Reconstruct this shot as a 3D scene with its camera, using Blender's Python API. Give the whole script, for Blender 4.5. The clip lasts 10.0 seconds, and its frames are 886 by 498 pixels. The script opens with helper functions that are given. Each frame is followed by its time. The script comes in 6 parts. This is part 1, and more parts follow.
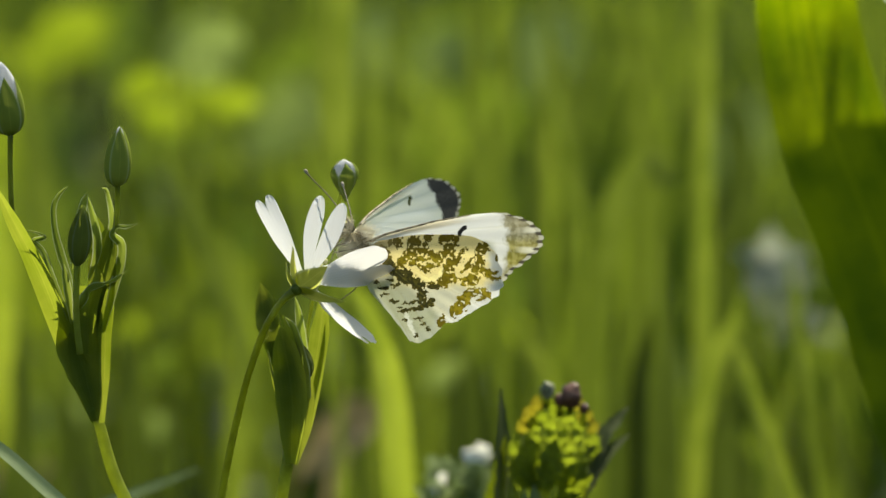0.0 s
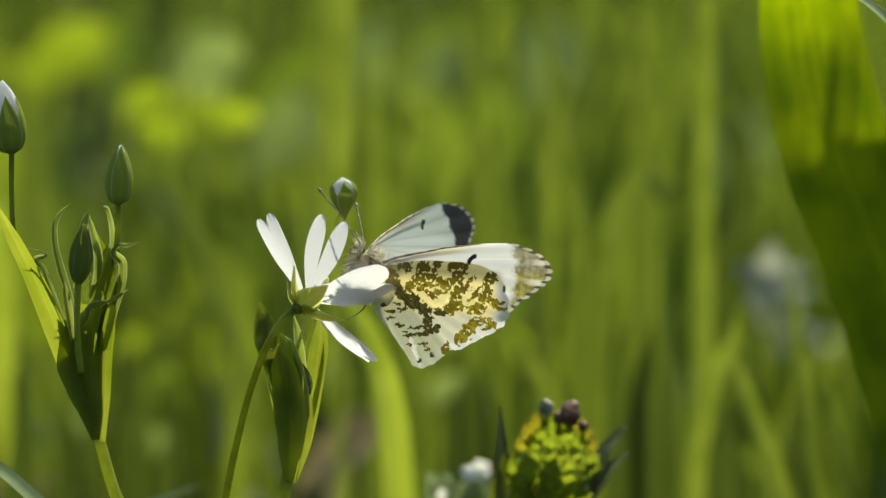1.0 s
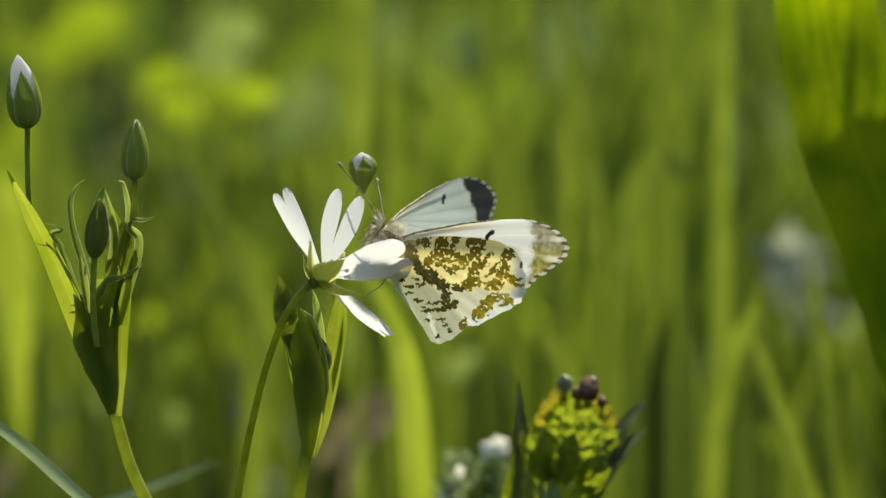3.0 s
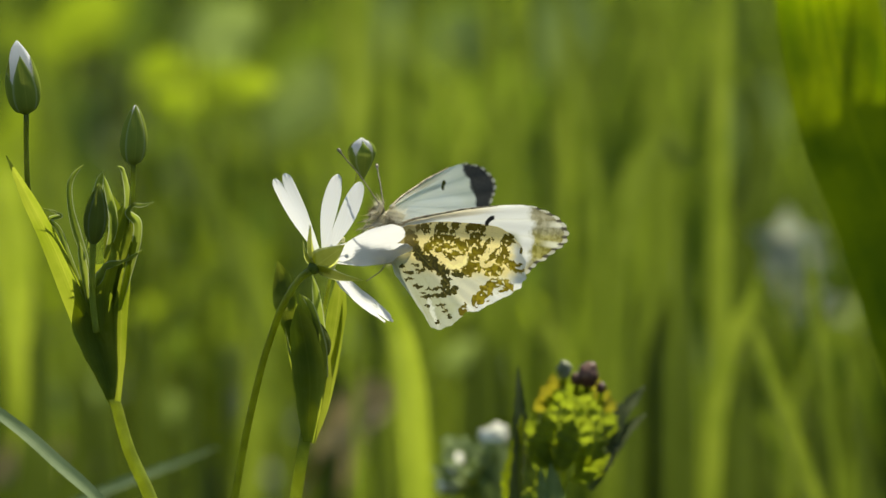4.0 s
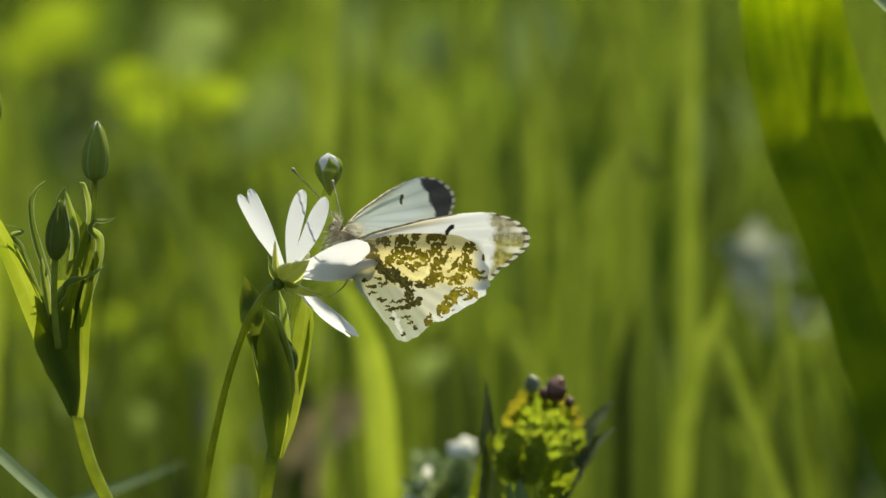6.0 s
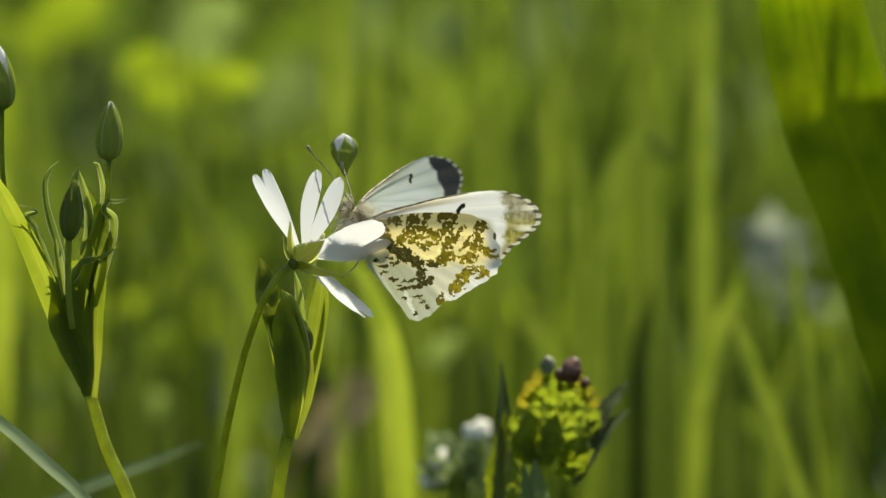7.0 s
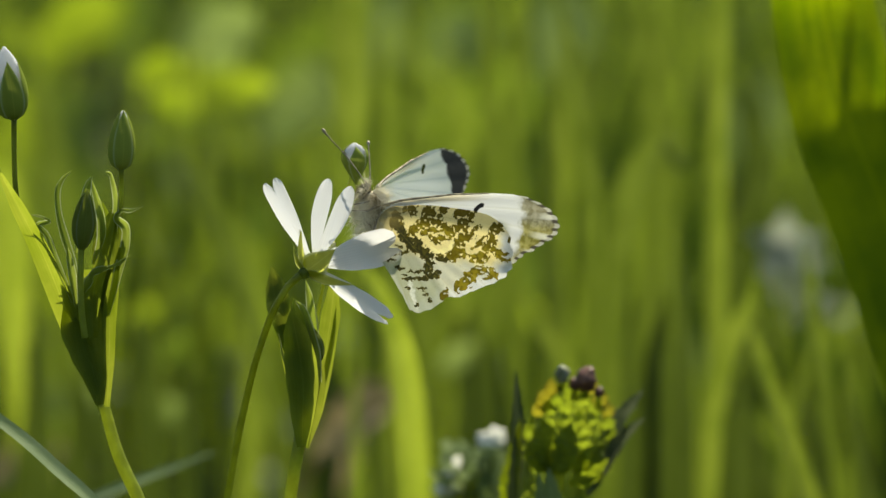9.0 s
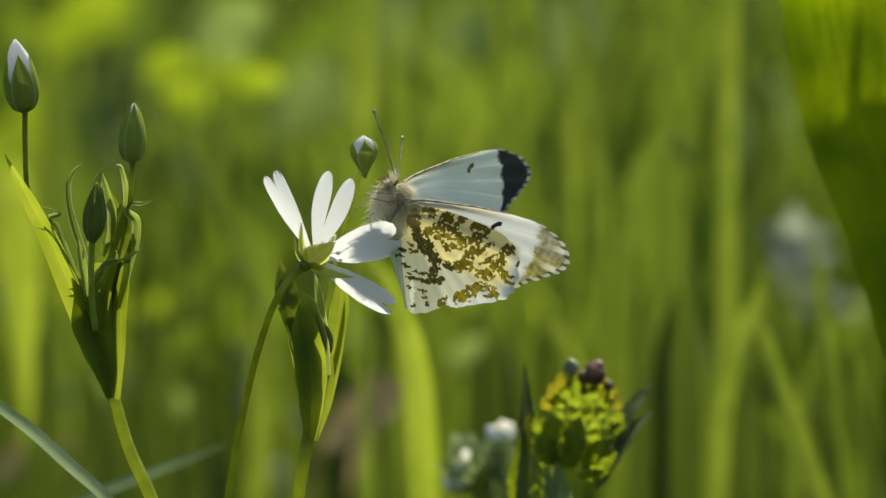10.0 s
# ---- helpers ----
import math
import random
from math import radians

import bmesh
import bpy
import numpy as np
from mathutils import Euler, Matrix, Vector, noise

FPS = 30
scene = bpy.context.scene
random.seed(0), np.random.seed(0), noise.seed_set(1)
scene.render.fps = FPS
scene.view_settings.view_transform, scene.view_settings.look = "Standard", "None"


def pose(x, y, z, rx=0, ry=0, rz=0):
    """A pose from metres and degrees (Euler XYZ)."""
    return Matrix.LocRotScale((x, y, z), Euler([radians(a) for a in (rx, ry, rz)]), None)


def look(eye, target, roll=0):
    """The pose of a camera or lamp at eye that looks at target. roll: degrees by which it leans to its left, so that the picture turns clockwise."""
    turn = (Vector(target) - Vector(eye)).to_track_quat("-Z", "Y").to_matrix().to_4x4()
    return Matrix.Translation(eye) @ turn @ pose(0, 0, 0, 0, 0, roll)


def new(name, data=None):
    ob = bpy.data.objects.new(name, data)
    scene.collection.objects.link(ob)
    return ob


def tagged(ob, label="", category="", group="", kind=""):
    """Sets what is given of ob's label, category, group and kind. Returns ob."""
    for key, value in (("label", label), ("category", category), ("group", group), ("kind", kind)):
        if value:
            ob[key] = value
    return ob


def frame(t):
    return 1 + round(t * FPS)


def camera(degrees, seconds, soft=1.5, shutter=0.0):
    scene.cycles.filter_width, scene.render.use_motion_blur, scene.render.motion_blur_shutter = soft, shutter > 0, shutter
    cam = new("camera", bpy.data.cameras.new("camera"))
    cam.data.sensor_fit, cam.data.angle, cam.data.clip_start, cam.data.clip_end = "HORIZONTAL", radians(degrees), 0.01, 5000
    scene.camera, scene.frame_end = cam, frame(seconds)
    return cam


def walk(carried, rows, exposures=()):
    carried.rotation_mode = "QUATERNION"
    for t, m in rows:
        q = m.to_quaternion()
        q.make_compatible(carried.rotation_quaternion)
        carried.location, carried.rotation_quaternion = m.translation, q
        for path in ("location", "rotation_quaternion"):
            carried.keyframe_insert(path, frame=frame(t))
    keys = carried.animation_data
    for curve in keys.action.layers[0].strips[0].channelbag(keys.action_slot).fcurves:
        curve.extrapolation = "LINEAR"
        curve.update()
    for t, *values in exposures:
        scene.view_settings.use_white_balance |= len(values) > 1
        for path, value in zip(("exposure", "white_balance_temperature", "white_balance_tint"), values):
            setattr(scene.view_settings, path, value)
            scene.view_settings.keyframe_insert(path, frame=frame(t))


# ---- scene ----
# ---- camera and its path ----
FOV, DIST, PITCH, HEIGHT = 16.0, 0.45, math.radians(8.0), 0.30   # the flower stands 0.30 m over the ground
cam = camera(FOV, 10.0, soft=1.5)
cam.data.dof.use_dof = True
cam.data.dof.focus_distance = 0.45
cam.data.dof.aperture_fstop = 15.0
EYE = Vector((0.0, -DIST * math.cos(PITCH), HEIGHT + DIST * math.sin(PITCH)))
walk(cam, [
    (0, pose(0.00031, -0.44561, 0.36273, 82.2546, 0, -0.3839)),
    (0.5, pose(0.00072, -0.44557, 0.36298, 82.3006, 0, -0.5704)),
    (1, pose(0.00082, -0.44543, 0.36395, 82.4343, 0, -0.3423)),
    (1.5, pose(-0.00010, -0.44551, 0.36339, 82.2612, 0, -0.0124)),
    (2, pose(0.00021, -0.44554, 0.36319, 82.0806, 0, -0.0881)),
    (2.5, pose(0.00000, -0.44562, 0.36263, 82.0000, 0, 0.0000)),
    (3, pose(0.00031, -0.44558, 0.36293, 82.1065, 0, -0.0552)),
    (3.2, pose(0.00000, -0.44573, 0.36187, 81.9750, 0, -0.1233)),
    (4.3, pose(0.00000, -0.44567, 0.36227, 81.9562, 0, -0.1027)),
    (4.5, pose(0.00000, -0.44560, 0.36278, 82.0995, 0, -0.1849)),
    (5, pose(0.00031, -0.44551, 0.36344, 82.0855, 0, -0.5790)),
    (5.5, pose(0.00051, -0.44552, 0.36334, 82.0774, 0, -0.4412)),
    (5.7, pose(0.00041, -0.44553, 0.36329, 82.0990, 0, -0.6898)),
    (6.8, pose(0.00021, -0.44565, 0.36242, 81.9221, 0, -0.4374)),
    (7, pose(0.00010, -0.44568, 0.36222, 81.8545, 0, -0.3984)),
    (7.5, pose(-0.00010, -0.44568, 0.36217, 81.8248, 0, -0.3308)),
    (8, pose(0.00010, -0.44544, 0.36390, 82.0759, 0, -0.2752)),
    (8.5, pose(0.00031, -0.44542, 0.36405, 82.0213, 0, -0.1374)),
    (9, pose(0.00000, -0.44559, 0.36283, 81.9444, 0, -0.1438)),
    (9.4, pose(-0.00010, -0.44561, 0.36273, 82.1108, 0, 0.1416)),
    (9.5, pose(0.00010, -0.44560, 0.36278, 82.0379, 0, -0.0389)),
    (9.8, pose(0.00031, -0.44561, 0.36273, 81.9979, 0, -0.0449)),
    (10, pose(0.00021, -0.44563, 0.36253, 81.8584, 0, 0.0454)),

], exposures=[(0, 0.75, 7050, 3), (10, 0.75, 7050, 3)])


def spot(u, v, y=0.0):
    """World place at depth y (metres), u to the right and v up, in millimetres as seen on the plane through the flower."""
    way = Vector((u / 1000, DIST * math.cos(PITCH) + v / 1000 * math.sin(PITCH), -DIST * math.sin(PITCH) + v / 1000 * math.cos(PITCH)))
    return EYE + way * ((y - EYE.y) / way.y)


# ---- world, sun, exposure ----
SUN_EL, SUN_AZ = 56.0, 30.0
world = bpy.data.worlds.new("sky")
scene.world = world
world.use_nodes = True
wn = world.node_tree.nodes
wn.clear()
sky = wn.new("ShaderNodeTexSky")
sky.sky_type = "NISHITA"
sky.sun_disc = False
sky.sun_elevation = math.radians(SUN_EL)
sky.sun_rotation = math.radians(SUN_AZ)
wbg = wn.new("ShaderNodeBackground")
wbg.inputs["Strength"].default_value = 0.095
wout = wn.new("ShaderNodeOutputWorld")
world.node_tree.links.new(sky.outputs["Color"], wbg.inputs["Color"])
world.node_tree.links.new(wbg.outputs["Background"], wout.inputs["Surface"])
sun_data = bpy.data.lights.new("sun", "SUN")
sun_data.energy = 5.0
sun_data.angle = math.radians(0.5)
sun_data.color = (1.0, 0.95, 0.86)
sun = new("sun", sun_data)
ce = math.cos(math.radians(SUN_EL))
SUN_DIR = Vector((math.sin(math.radians(SUN_AZ)) * ce, math.cos(math.radians(SUN_AZ)) * ce, math.sin(math.radians(SUN_EL))))
sun.matrix_world = look(SUN_DIR * 5, (0, 0, 0))


# ---- materials ----
class Net:
    """Small helper that writes shader formulas as nodes."""

    def __init__(self, name):
        self.mat = bpy.data.materials.new(name)
        self.mat.use_nodes = True
        self.tree = self.mat.node_tree
        self.tree.nodes.clear()

    def node(self, kind, **inputs):
        n = self.tree.nodes.new(kind)
        for key, value in inputs.items():
            self.put(n.inputs[key.replace("_", " ")], value)
        return n

    def put(self, socket, value):
        if isinstance(value, bpy.types.NodeSocket):
            self.tree.links.new(value, socket)
        else:
            socket.default_value = value

    def math(self, op, a, b=0.0, c=0.0):
        n = self.tree.nodes.new("ShaderNodeMath")
        n.operation = op
        for i, value in enumerate((a, b, c)):
            self.put(n.inputs[i], value)
        return n.outputs[0]

    def ramp(self, x, lo, hi):
        n = self.tree.nodes.new("ShaderNodeMapRange")
        n.interpolation_type = "SMOOTHSTEP"
        self.put(n.inputs[0], x)
        n.inputs[1].default_value, n.inputs[2].default_value = lo, hi
        return n.outputs[0]

    def mix(self, f, a, b):
        n = self.tree.nodes.new("ShaderNodeMix")
        n.data_type = "RGBA"
        self.put(n.inputs[0], f)
        self.put(n.inputs[6], (*a, 1) if isinstance(a, tuple) else a)
        self.put(n.inputs[7], (*b, 1) if isinstance(b, tuple) else b)
        return n.outputs[2]

    def noise(self, vec, scale, detail=2.0, rough=0.5):
        n = self.node("ShaderNodeTexNoise", Scale=scale, Detail=detail, Roughness=rough)
        if vec is not None:
            self.put(n.inputs["Vector"], vec)
        return n.outputs[0]

    def uv(self, name="UVMap"):
        n = self.tree.nodes.new("ShaderNodeUVMap")
        n.uv_map = name
        s = self.tree.nodes.new("ShaderNodeSeparateXYZ")
        self.put(s.inputs[0], n.outputs[0])
        return n.outputs[0], s.outputs[0], s.outputs[1]

    def place(self):
        return self.tree.nodes.new("ShaderNodeTexCoord").outputs["Object"]

    def bump(self, h, strength, dist):
        return self.node("ShaderNodeBump", Height=h, Strength=strength, Distance=dist).outputs[0]

    def leafy(self, colour, through_colour, amount, rough=0.45, normal=None, gloss=0.35, clear=0.0):
        """A thin surface that reflects light and lets some of it through."""
        p = self.node("ShaderNodeBsdfPrincipled", Base_Color=colour, Roughness=rough)
        p.inputs["Specular IOR Level"].default_value = gloss
        t = self.node("ShaderNodeBsdfTranslucent", Color=through_colour)
        if normal is not None:
            self.put(p.inputs["Normal"], normal)
            self.put(t.inputs["Normal"], normal)
        m = self.tree.nodes.new("ShaderNodeMixShader")
        self.put(m.inputs[0], amount)
        self.put(m.inputs[1], p.outputs[0])
        self.put(m.inputs[2], t.outputs[0])
        if clear:
            see = self.tree.nodes.new("ShaderNodeMixShader")
            self.put(see.inputs[0], clear)
            self.put(see.inputs[1], m.outputs[0])
            self.put(see.inputs[2], self.node("ShaderNodeBsdfTransparent").outputs[0])
            return self.done(see.outputs[0])
        return self.done(m.outputs[0])

    def solid(self, colour, rough, normal=None, gloss=0.4):
        p = self.node("ShaderNodeBsdfPrincipled", Base_Color=colour, Roughness=rough)
        p.inputs["Specular IOR Level"].default_value = gloss
        if normal is not None:
            self.put(p.inputs["Normal"], normal)
        return self.done(p.outputs[0])

    def done(self, shader):
        out = self.tree.nodes.new("ShaderNodeOutputMaterial")
        self.put(out.inputs["Surface"], shader)
        return self.mat


def foliage(name, dark, light, glow_dark, glow_light, amount=0.5, veins=14.0, rough=0.42, gloss=0.4, vary=0.0, rim=0.0, cells=0.0, streak=0.0):
    """Leaf surface: parallel veins along the blade, a pale midrib, blotches, and random variation per blade."""
    n = Net(name)
    vec, u, v = n.uv()
    pos = n.place()
    blot = n.ramp(n.noise(pos, 90.0, 3.0), 0.3, 0.7)
    fine = n.noise(pos, 900.0, 2.0)
    lines = n.math("SINE", n.math("MULTIPLY", n.math("ADD", u, n.math("MULTIPLY", n.noise(pos, 60.0), 0.12)), veins * 6.283))
    lines = n.math("MULTIPLY_ADD", lines, 0.5, 0.5)
    mid = n.ramp(n.math("ABSOLUTE", n.math("SUBTRACT", u, 0.5)), 0.045, 0.01)
    f = n.math("ADD", n.math("MULTIPLY", blot, 0.55), n.math("ADD", n.math("MULTIPLY", lines, 0.05), n.math("MULTIPLY", fine, 0.25)))
    f = n.math("ADD", f, n.math("MULTIPLY", mid, 0.3))
    if streak:
        long_grain = n.noise(n.node("ShaderNodeCombineXYZ", X=n.math("MULTIPLY", u, 9.0), Y=n.math("MULTIPLY", v, 2.0)).outputs[0], 1.0, 3.0)
        f = n.math("ADD", f, n.math("MULTIPLY", n.math("SUBTRACT", long_grain, 0.5), streak))
    if vary:
        rnd = n.tree.nodes.new("ShaderNodeNewGeometry").outputs["Random Per Island"]
        f = n.math("ADD", f, n.math("MULTIPLY", n.math("SUBTRACT", rnd, 0.5), vary))
    f = n.math("MINIMUM", n.math("MAXIMUM", f, 0.0), 1.0)
    hgt = n.math("ADD", n.math("MULTIPLY", lines, 0.08), fine)
    col, thr = n.mix(f, dark, light), n.mix(f, glow_dark, glow_light)
    if cells:
        vor = n.node("ShaderNodeTexVoronoi", Scale=cells)
        vor.feature = "DISTANCE_TO_EDGE"
        n.put(vor.inputs["Vector"], pos)
        net = n.ramp(vor.outputs[0], 0.22, 0.02)
        col, thr = n.mix(n.math("MULTIPLY", net, 0.3), col, (0.04, 0.055, 0.008)), n.mix(n.math("MULTIPLY", net, 0.35), thr, (0.16, 0.18, 0.004))
        hgt = n.math("ADD", hgt, n.math("MULTIPLY", net, -1.6))
    if rim:
        edge = n.math("MULTIPLY", n.ramp(n.math("ABSOLUTE", n.math("SUBTRACT", u, 0.5)), 0.36, 0.48), rim)
        col, thr = n.mix(edge, col, (0.50, 0.55, 0.36)), n.mix(edge, thr, (0.75, 0.78, 0.5))
    return n.leafy(col, thr, amount, rough, n.bump(hgt, 0.25, 0.0002), gloss)


STITCH_LEAF = foliage("stitchwort_leaf", (0.055, 0.085, 0.008), (0.12, 0.155, 0.018), (0.28, 0.37, 0.012), (0.58, 0.62, 0.07), 0.48, 9, 0.6, 0.10, streak=0.5)
SEPAL = foliage("sepal", (0.10, 0.14, 0.022), (0.20, 0.24, 0.05), (0.46, 0.50, 0.06), (0.74, 0.74, 0.18), 0.55, 5, 0.5, 0.2, rim=0.5)
BUD_SEPAL = foliage("bud_sepal", (0.15, 0.20, 0.03), (0.28, 0.32, 0.05), (0.30, 0.36, 0.05), (0.48, 0.54, 0.12), 0.14, 5, 0.75, 0.03, rim=0.35)
SEED_HEAD = foliage("pale_seed_head", (0.36, 0.38, 0.28), (0.55, 0.56, 0.46), (0.30, 0.33, 0.22), (0.46, 0.48, 0.36), 0.4, 4, 0.7)
BRACT = foliage("pale_edged_bract", (0.09, 0.12, 0.014), (0.16, 0.20, 0.03), (0.27, 0.35, 0.03), (0.48, 0.55, 0.10), 0.52, 4, 0.6, 0.08, rim=0.65)
BROAD_LEAF = foliage("broad_leaf", (0.014, 0.034, 0.003), (0.036, 0.068, 0.006), (0.12, 0.205, 0.003), (0.37, 0.46, 0.006), 0.55, 18, 0.55, 0.12, streak=0.8)
# one grass in stepped tones, BLADE to BLADE_SHADE: sun and shade in the colour
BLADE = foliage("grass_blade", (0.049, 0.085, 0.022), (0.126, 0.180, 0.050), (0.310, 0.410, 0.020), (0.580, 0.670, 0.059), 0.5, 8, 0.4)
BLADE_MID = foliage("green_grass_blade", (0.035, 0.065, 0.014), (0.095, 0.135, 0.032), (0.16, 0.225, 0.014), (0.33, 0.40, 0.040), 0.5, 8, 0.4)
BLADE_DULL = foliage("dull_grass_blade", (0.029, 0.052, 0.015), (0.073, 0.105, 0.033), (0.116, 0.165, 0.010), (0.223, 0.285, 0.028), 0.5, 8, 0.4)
BLADE_SHADE = foliage("grass_blade_painted_shade", (0.016, 0.030, 0.009), (0.038, 0.060, 0.022), (0.068, 0.100, 0.007), (0.126, 0.170, 0.020), 0.45, 8, 0.45)
GRASS = foliage("meadow_grass", (0.014, 0.030, 0.008), (0.077, 0.115, 0.027), (0.012, 0.035, 0.002), (0.270, 0.360, 0.029), 0.5, 4, 0.5, 0.2, 1.7)
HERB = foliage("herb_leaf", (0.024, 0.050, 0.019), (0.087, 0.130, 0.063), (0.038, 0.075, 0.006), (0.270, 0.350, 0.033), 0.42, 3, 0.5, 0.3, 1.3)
# tones of one herb leaf: HERB_LIT has sunlight, HERB_GREY shade, mixed into the colour
HERB_LIT = foliage("sunlit_tone_leaf", (0.068, 0.100, 0.015), (0.135, 0.180, 0.026), (0.252, 0.350, 0.010), (0.425, 0.520, 0.033), 0.5, 5, 0.45)
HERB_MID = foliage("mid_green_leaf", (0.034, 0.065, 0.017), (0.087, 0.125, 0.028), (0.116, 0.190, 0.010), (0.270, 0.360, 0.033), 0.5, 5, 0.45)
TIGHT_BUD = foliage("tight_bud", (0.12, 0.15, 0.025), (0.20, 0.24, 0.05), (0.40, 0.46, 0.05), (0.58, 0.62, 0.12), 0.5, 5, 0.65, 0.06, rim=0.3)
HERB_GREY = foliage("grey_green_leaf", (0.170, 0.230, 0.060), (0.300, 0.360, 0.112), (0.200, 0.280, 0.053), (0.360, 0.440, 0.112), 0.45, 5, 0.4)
GREY_BLADE = foliage("grey_blade", (0.17, 0.235, 0.10), (0.31, 0.385, 0.20), (0.20, 0.28, 0.08), (0.32, 0.40, 0.14), 0.42, 10, 0.55, 0.2)
DOWNY = foliage("downy_leaf", (0.08, 0.13, 0.04), (0.30, 0.35, 0.15), (0.14, 0.22, 0.04), (0.34, 0.42, 0.14), 0.38, 4, 0.8, 0.1)
NETTLE = foliage("crinkled_leaf", (0.07, 0.10, 0.016), (0.15, 0.18, 0.03), (0.26, 0.35, 0.012), (0.46, 0.53, 0.04), 0.55, 3, 0.45, cells=620.0)
NETTLE_DARK = foliage("dark_crinkled_leaf", (0.06, 0.09, 0.007), (0.12, 0.155, 0.014), (0.24, 0.31, 0.006), (0.36, 0.43, 0.016), 0.48, 3, 0.6, 0.12, cells=620.0)
NETTLE_DULL = foliage("dull_grey_green_leaf", (0.06, 0.078, 0.026), (0.19, 0.20, 0.10), (0.08, 0.11, 0.015), (0.16, 0.19, 0.04), 0.4, 3, 0.7, 0.08)


def petal_mat():
    n = Net("white_petal")
    vec, u, v = n.uv()
    lines = n.math("SINE", n.math("MULTIPLY", n.math("ADD", u, n.math("MULTIPLY", n.noise(n.place(), 300.0), 0.03)), 95.0))
    lines = n.ramp(lines, -0.2, 1.0)
    f = n.math("MULTIPLY", lines, n.ramp(v, 0.95, 0.3))
    base = n.ramp(v, 0.16, 0.0)
    col = n.mix(n.math("MULTIPLY", f, 0.13), (0.78, 0.79, 0.80), (0.60, 0.62, 0.63))
    col = n.mix(n.math("MULTIPLY", base, 0.6), col, (0.62, 0.70, 0.28))
    thr = n.mix(n.math("MULTIPLY", f, 0.3), (0.70, 0.70, 0.69), (0.58, 0.59, 0.58))
    thr = n.mix(n.math("MULTIPLY", base, 0.7), thr, (0.6, 0.72, 0.2))
    return n.leafy(col, thr, 0.55, 0.5, n.bump(lines, 0.08, 0.0001), 0.3)


PETAL = petal_mat()


def stem_mat(name, dark, light, glow):
    n = Net(name)
    pos = n.place()
    f = n.ramp(n.noise(pos, 400.0, 3.0), 0.3, 0.7)
    g = n.mix(f, tuple(c * 0.8 for c in glow), glow)
    return n.leafy(n.mix(f, dark, light), g, 0.55, 0.42, n.bump(n.noise(pos, 1500.0), 0.3, 0.0002), 0.4)


STEM = stem_mat("green_stem", (0.14, 0.18, 0.03), (0.22, 0.27, 0.05), (0.74, 0.80, 0.16))
STEM_DARK = stem_mat("dull_green_stem", (0.08, 0.11, 0.02), (0.15, 0.19, 0.035), (0.48, 0.55, 0.10))

FLOWER_STALK = stem_mat("flower_stalk", (0.08, 0.11, 0.02), (0.14, 0.175, 0.03), (0.42, 0.48, 0.08))
STALK = stem_mat("dark_green_stalk", (0.07, 0.10, 0.018), (0.12, 0.155, 0.03), (0.34, 0.40, 0.07))


def plain_mat(name, a, b, scale, rough, gloss=0.4, bump=0.3):
    n = Net(name)
    pos = n.place()
    f = n.ramp(n.noise(pos, scale, 4.0), 0.3, 0.7)
    return n.solid(n.mix(f, a, b), rough, n.bump(n.noise(pos, scale * 3, 3.0), bump, 0.2 / scale), gloss)


def soil_mat():
    n = Net("soil_and_litter")
    pos = n.place()
    a = n.ramp(n.noise(pos, 6.0, 4.0), 0.35, 0.65)
    b = n.ramp(n.noise(pos, 45.0, 4.0), 0.35, 0.7)
    c = n.ramp(n.noise(pos, 14.0, 3.0), 0.52, 0.62)
    # dark olive tints stand in for low plants in shade over the soil
    col = n.mix(b, (0.006, 0.008, 0.003), (0.030, 0.028, 0.012))
    col = n.mix(c, col, (0.014, 0.024, 0.005))
    col = n.mix(n.math("MULTIPLY", a, 0.5), col, (0.02, 0.028, 0.007))
    return n.solid(col, 0.9, n.bump(n.noise(pos, 60.0, 5.0), 0.8, 0.01), 0.0)


SOIL = soil_mat()
BUD_DARK = plain_mat("purple_bud", (0.06, 0.022, 0.014), (0.16, 0.075, 0.045), 500, 0.5)
BUD_GREY = plain_mat("grey_green_bud", (0.12, 0.13, 0.06), (0.30, 0.30, 0.19), 500, 0.6)
RUSTY = foliage("rusty_leaf", (0.11, 0.085, 0.015), (0.17, 0.14, 0.02), (0.34, 0.29, 0.015), (0.48, 0.44, 0.03), 0.5, 3, 0.5)
DEAD_LEAF = foliage("dead_leaf", (0.24, 0.18, 0.085), (0.42, 0.33, 0.18), (0.36, 0.27, 0.11), (0.54, 0.42, 0.20), 0.5, 5, 0.7)
LILAC = foliage("lilac_petal", (0.20, 0.17, 0.26), (0.30, 0.26, 0.38), (0.16, 0.13, 0.22), (0.25, 0.22, 0.32), 0.4, 3, 0.5)


# ---- mesh tools ----
def part(name, bm, material, parent, label="", smooth=True):
    """Links a mesh, given in world metres, as one object under parent (or alone)."""
    shift = origin_of(parent)
    for v in bm.verts:
        v.co -= shift
    return link(name, bm, material, parent, label, smooth)


def link(name, bm, material, parent, label="", smooth=True):
    me = bpy.data.meshes.new(name)
    for f in bm.faces:
        f.smooth = smooth
    bm.to_mesh(me)
    bm.free()
    for m in material if isinstance(material, (list, tuple)) else (material,):
        me.materials.append(m)
    ob = new(name, me)
    if parent is not None:
        ob.parent = parent
    if label:
        tagged(ob, label)
    return ob


def origin_of(ob):
    o = Vector((0, 0, 0))
    while ob is not None:
        o += ob.location
        ob = ob.parent
    return o


def thing(name, at, label, category, group="", kind=""):
    ob = new(name)
    ob.empty_display_size = 0.02
    ob.location = at
    return tagged(ob, label, category, group, kind)


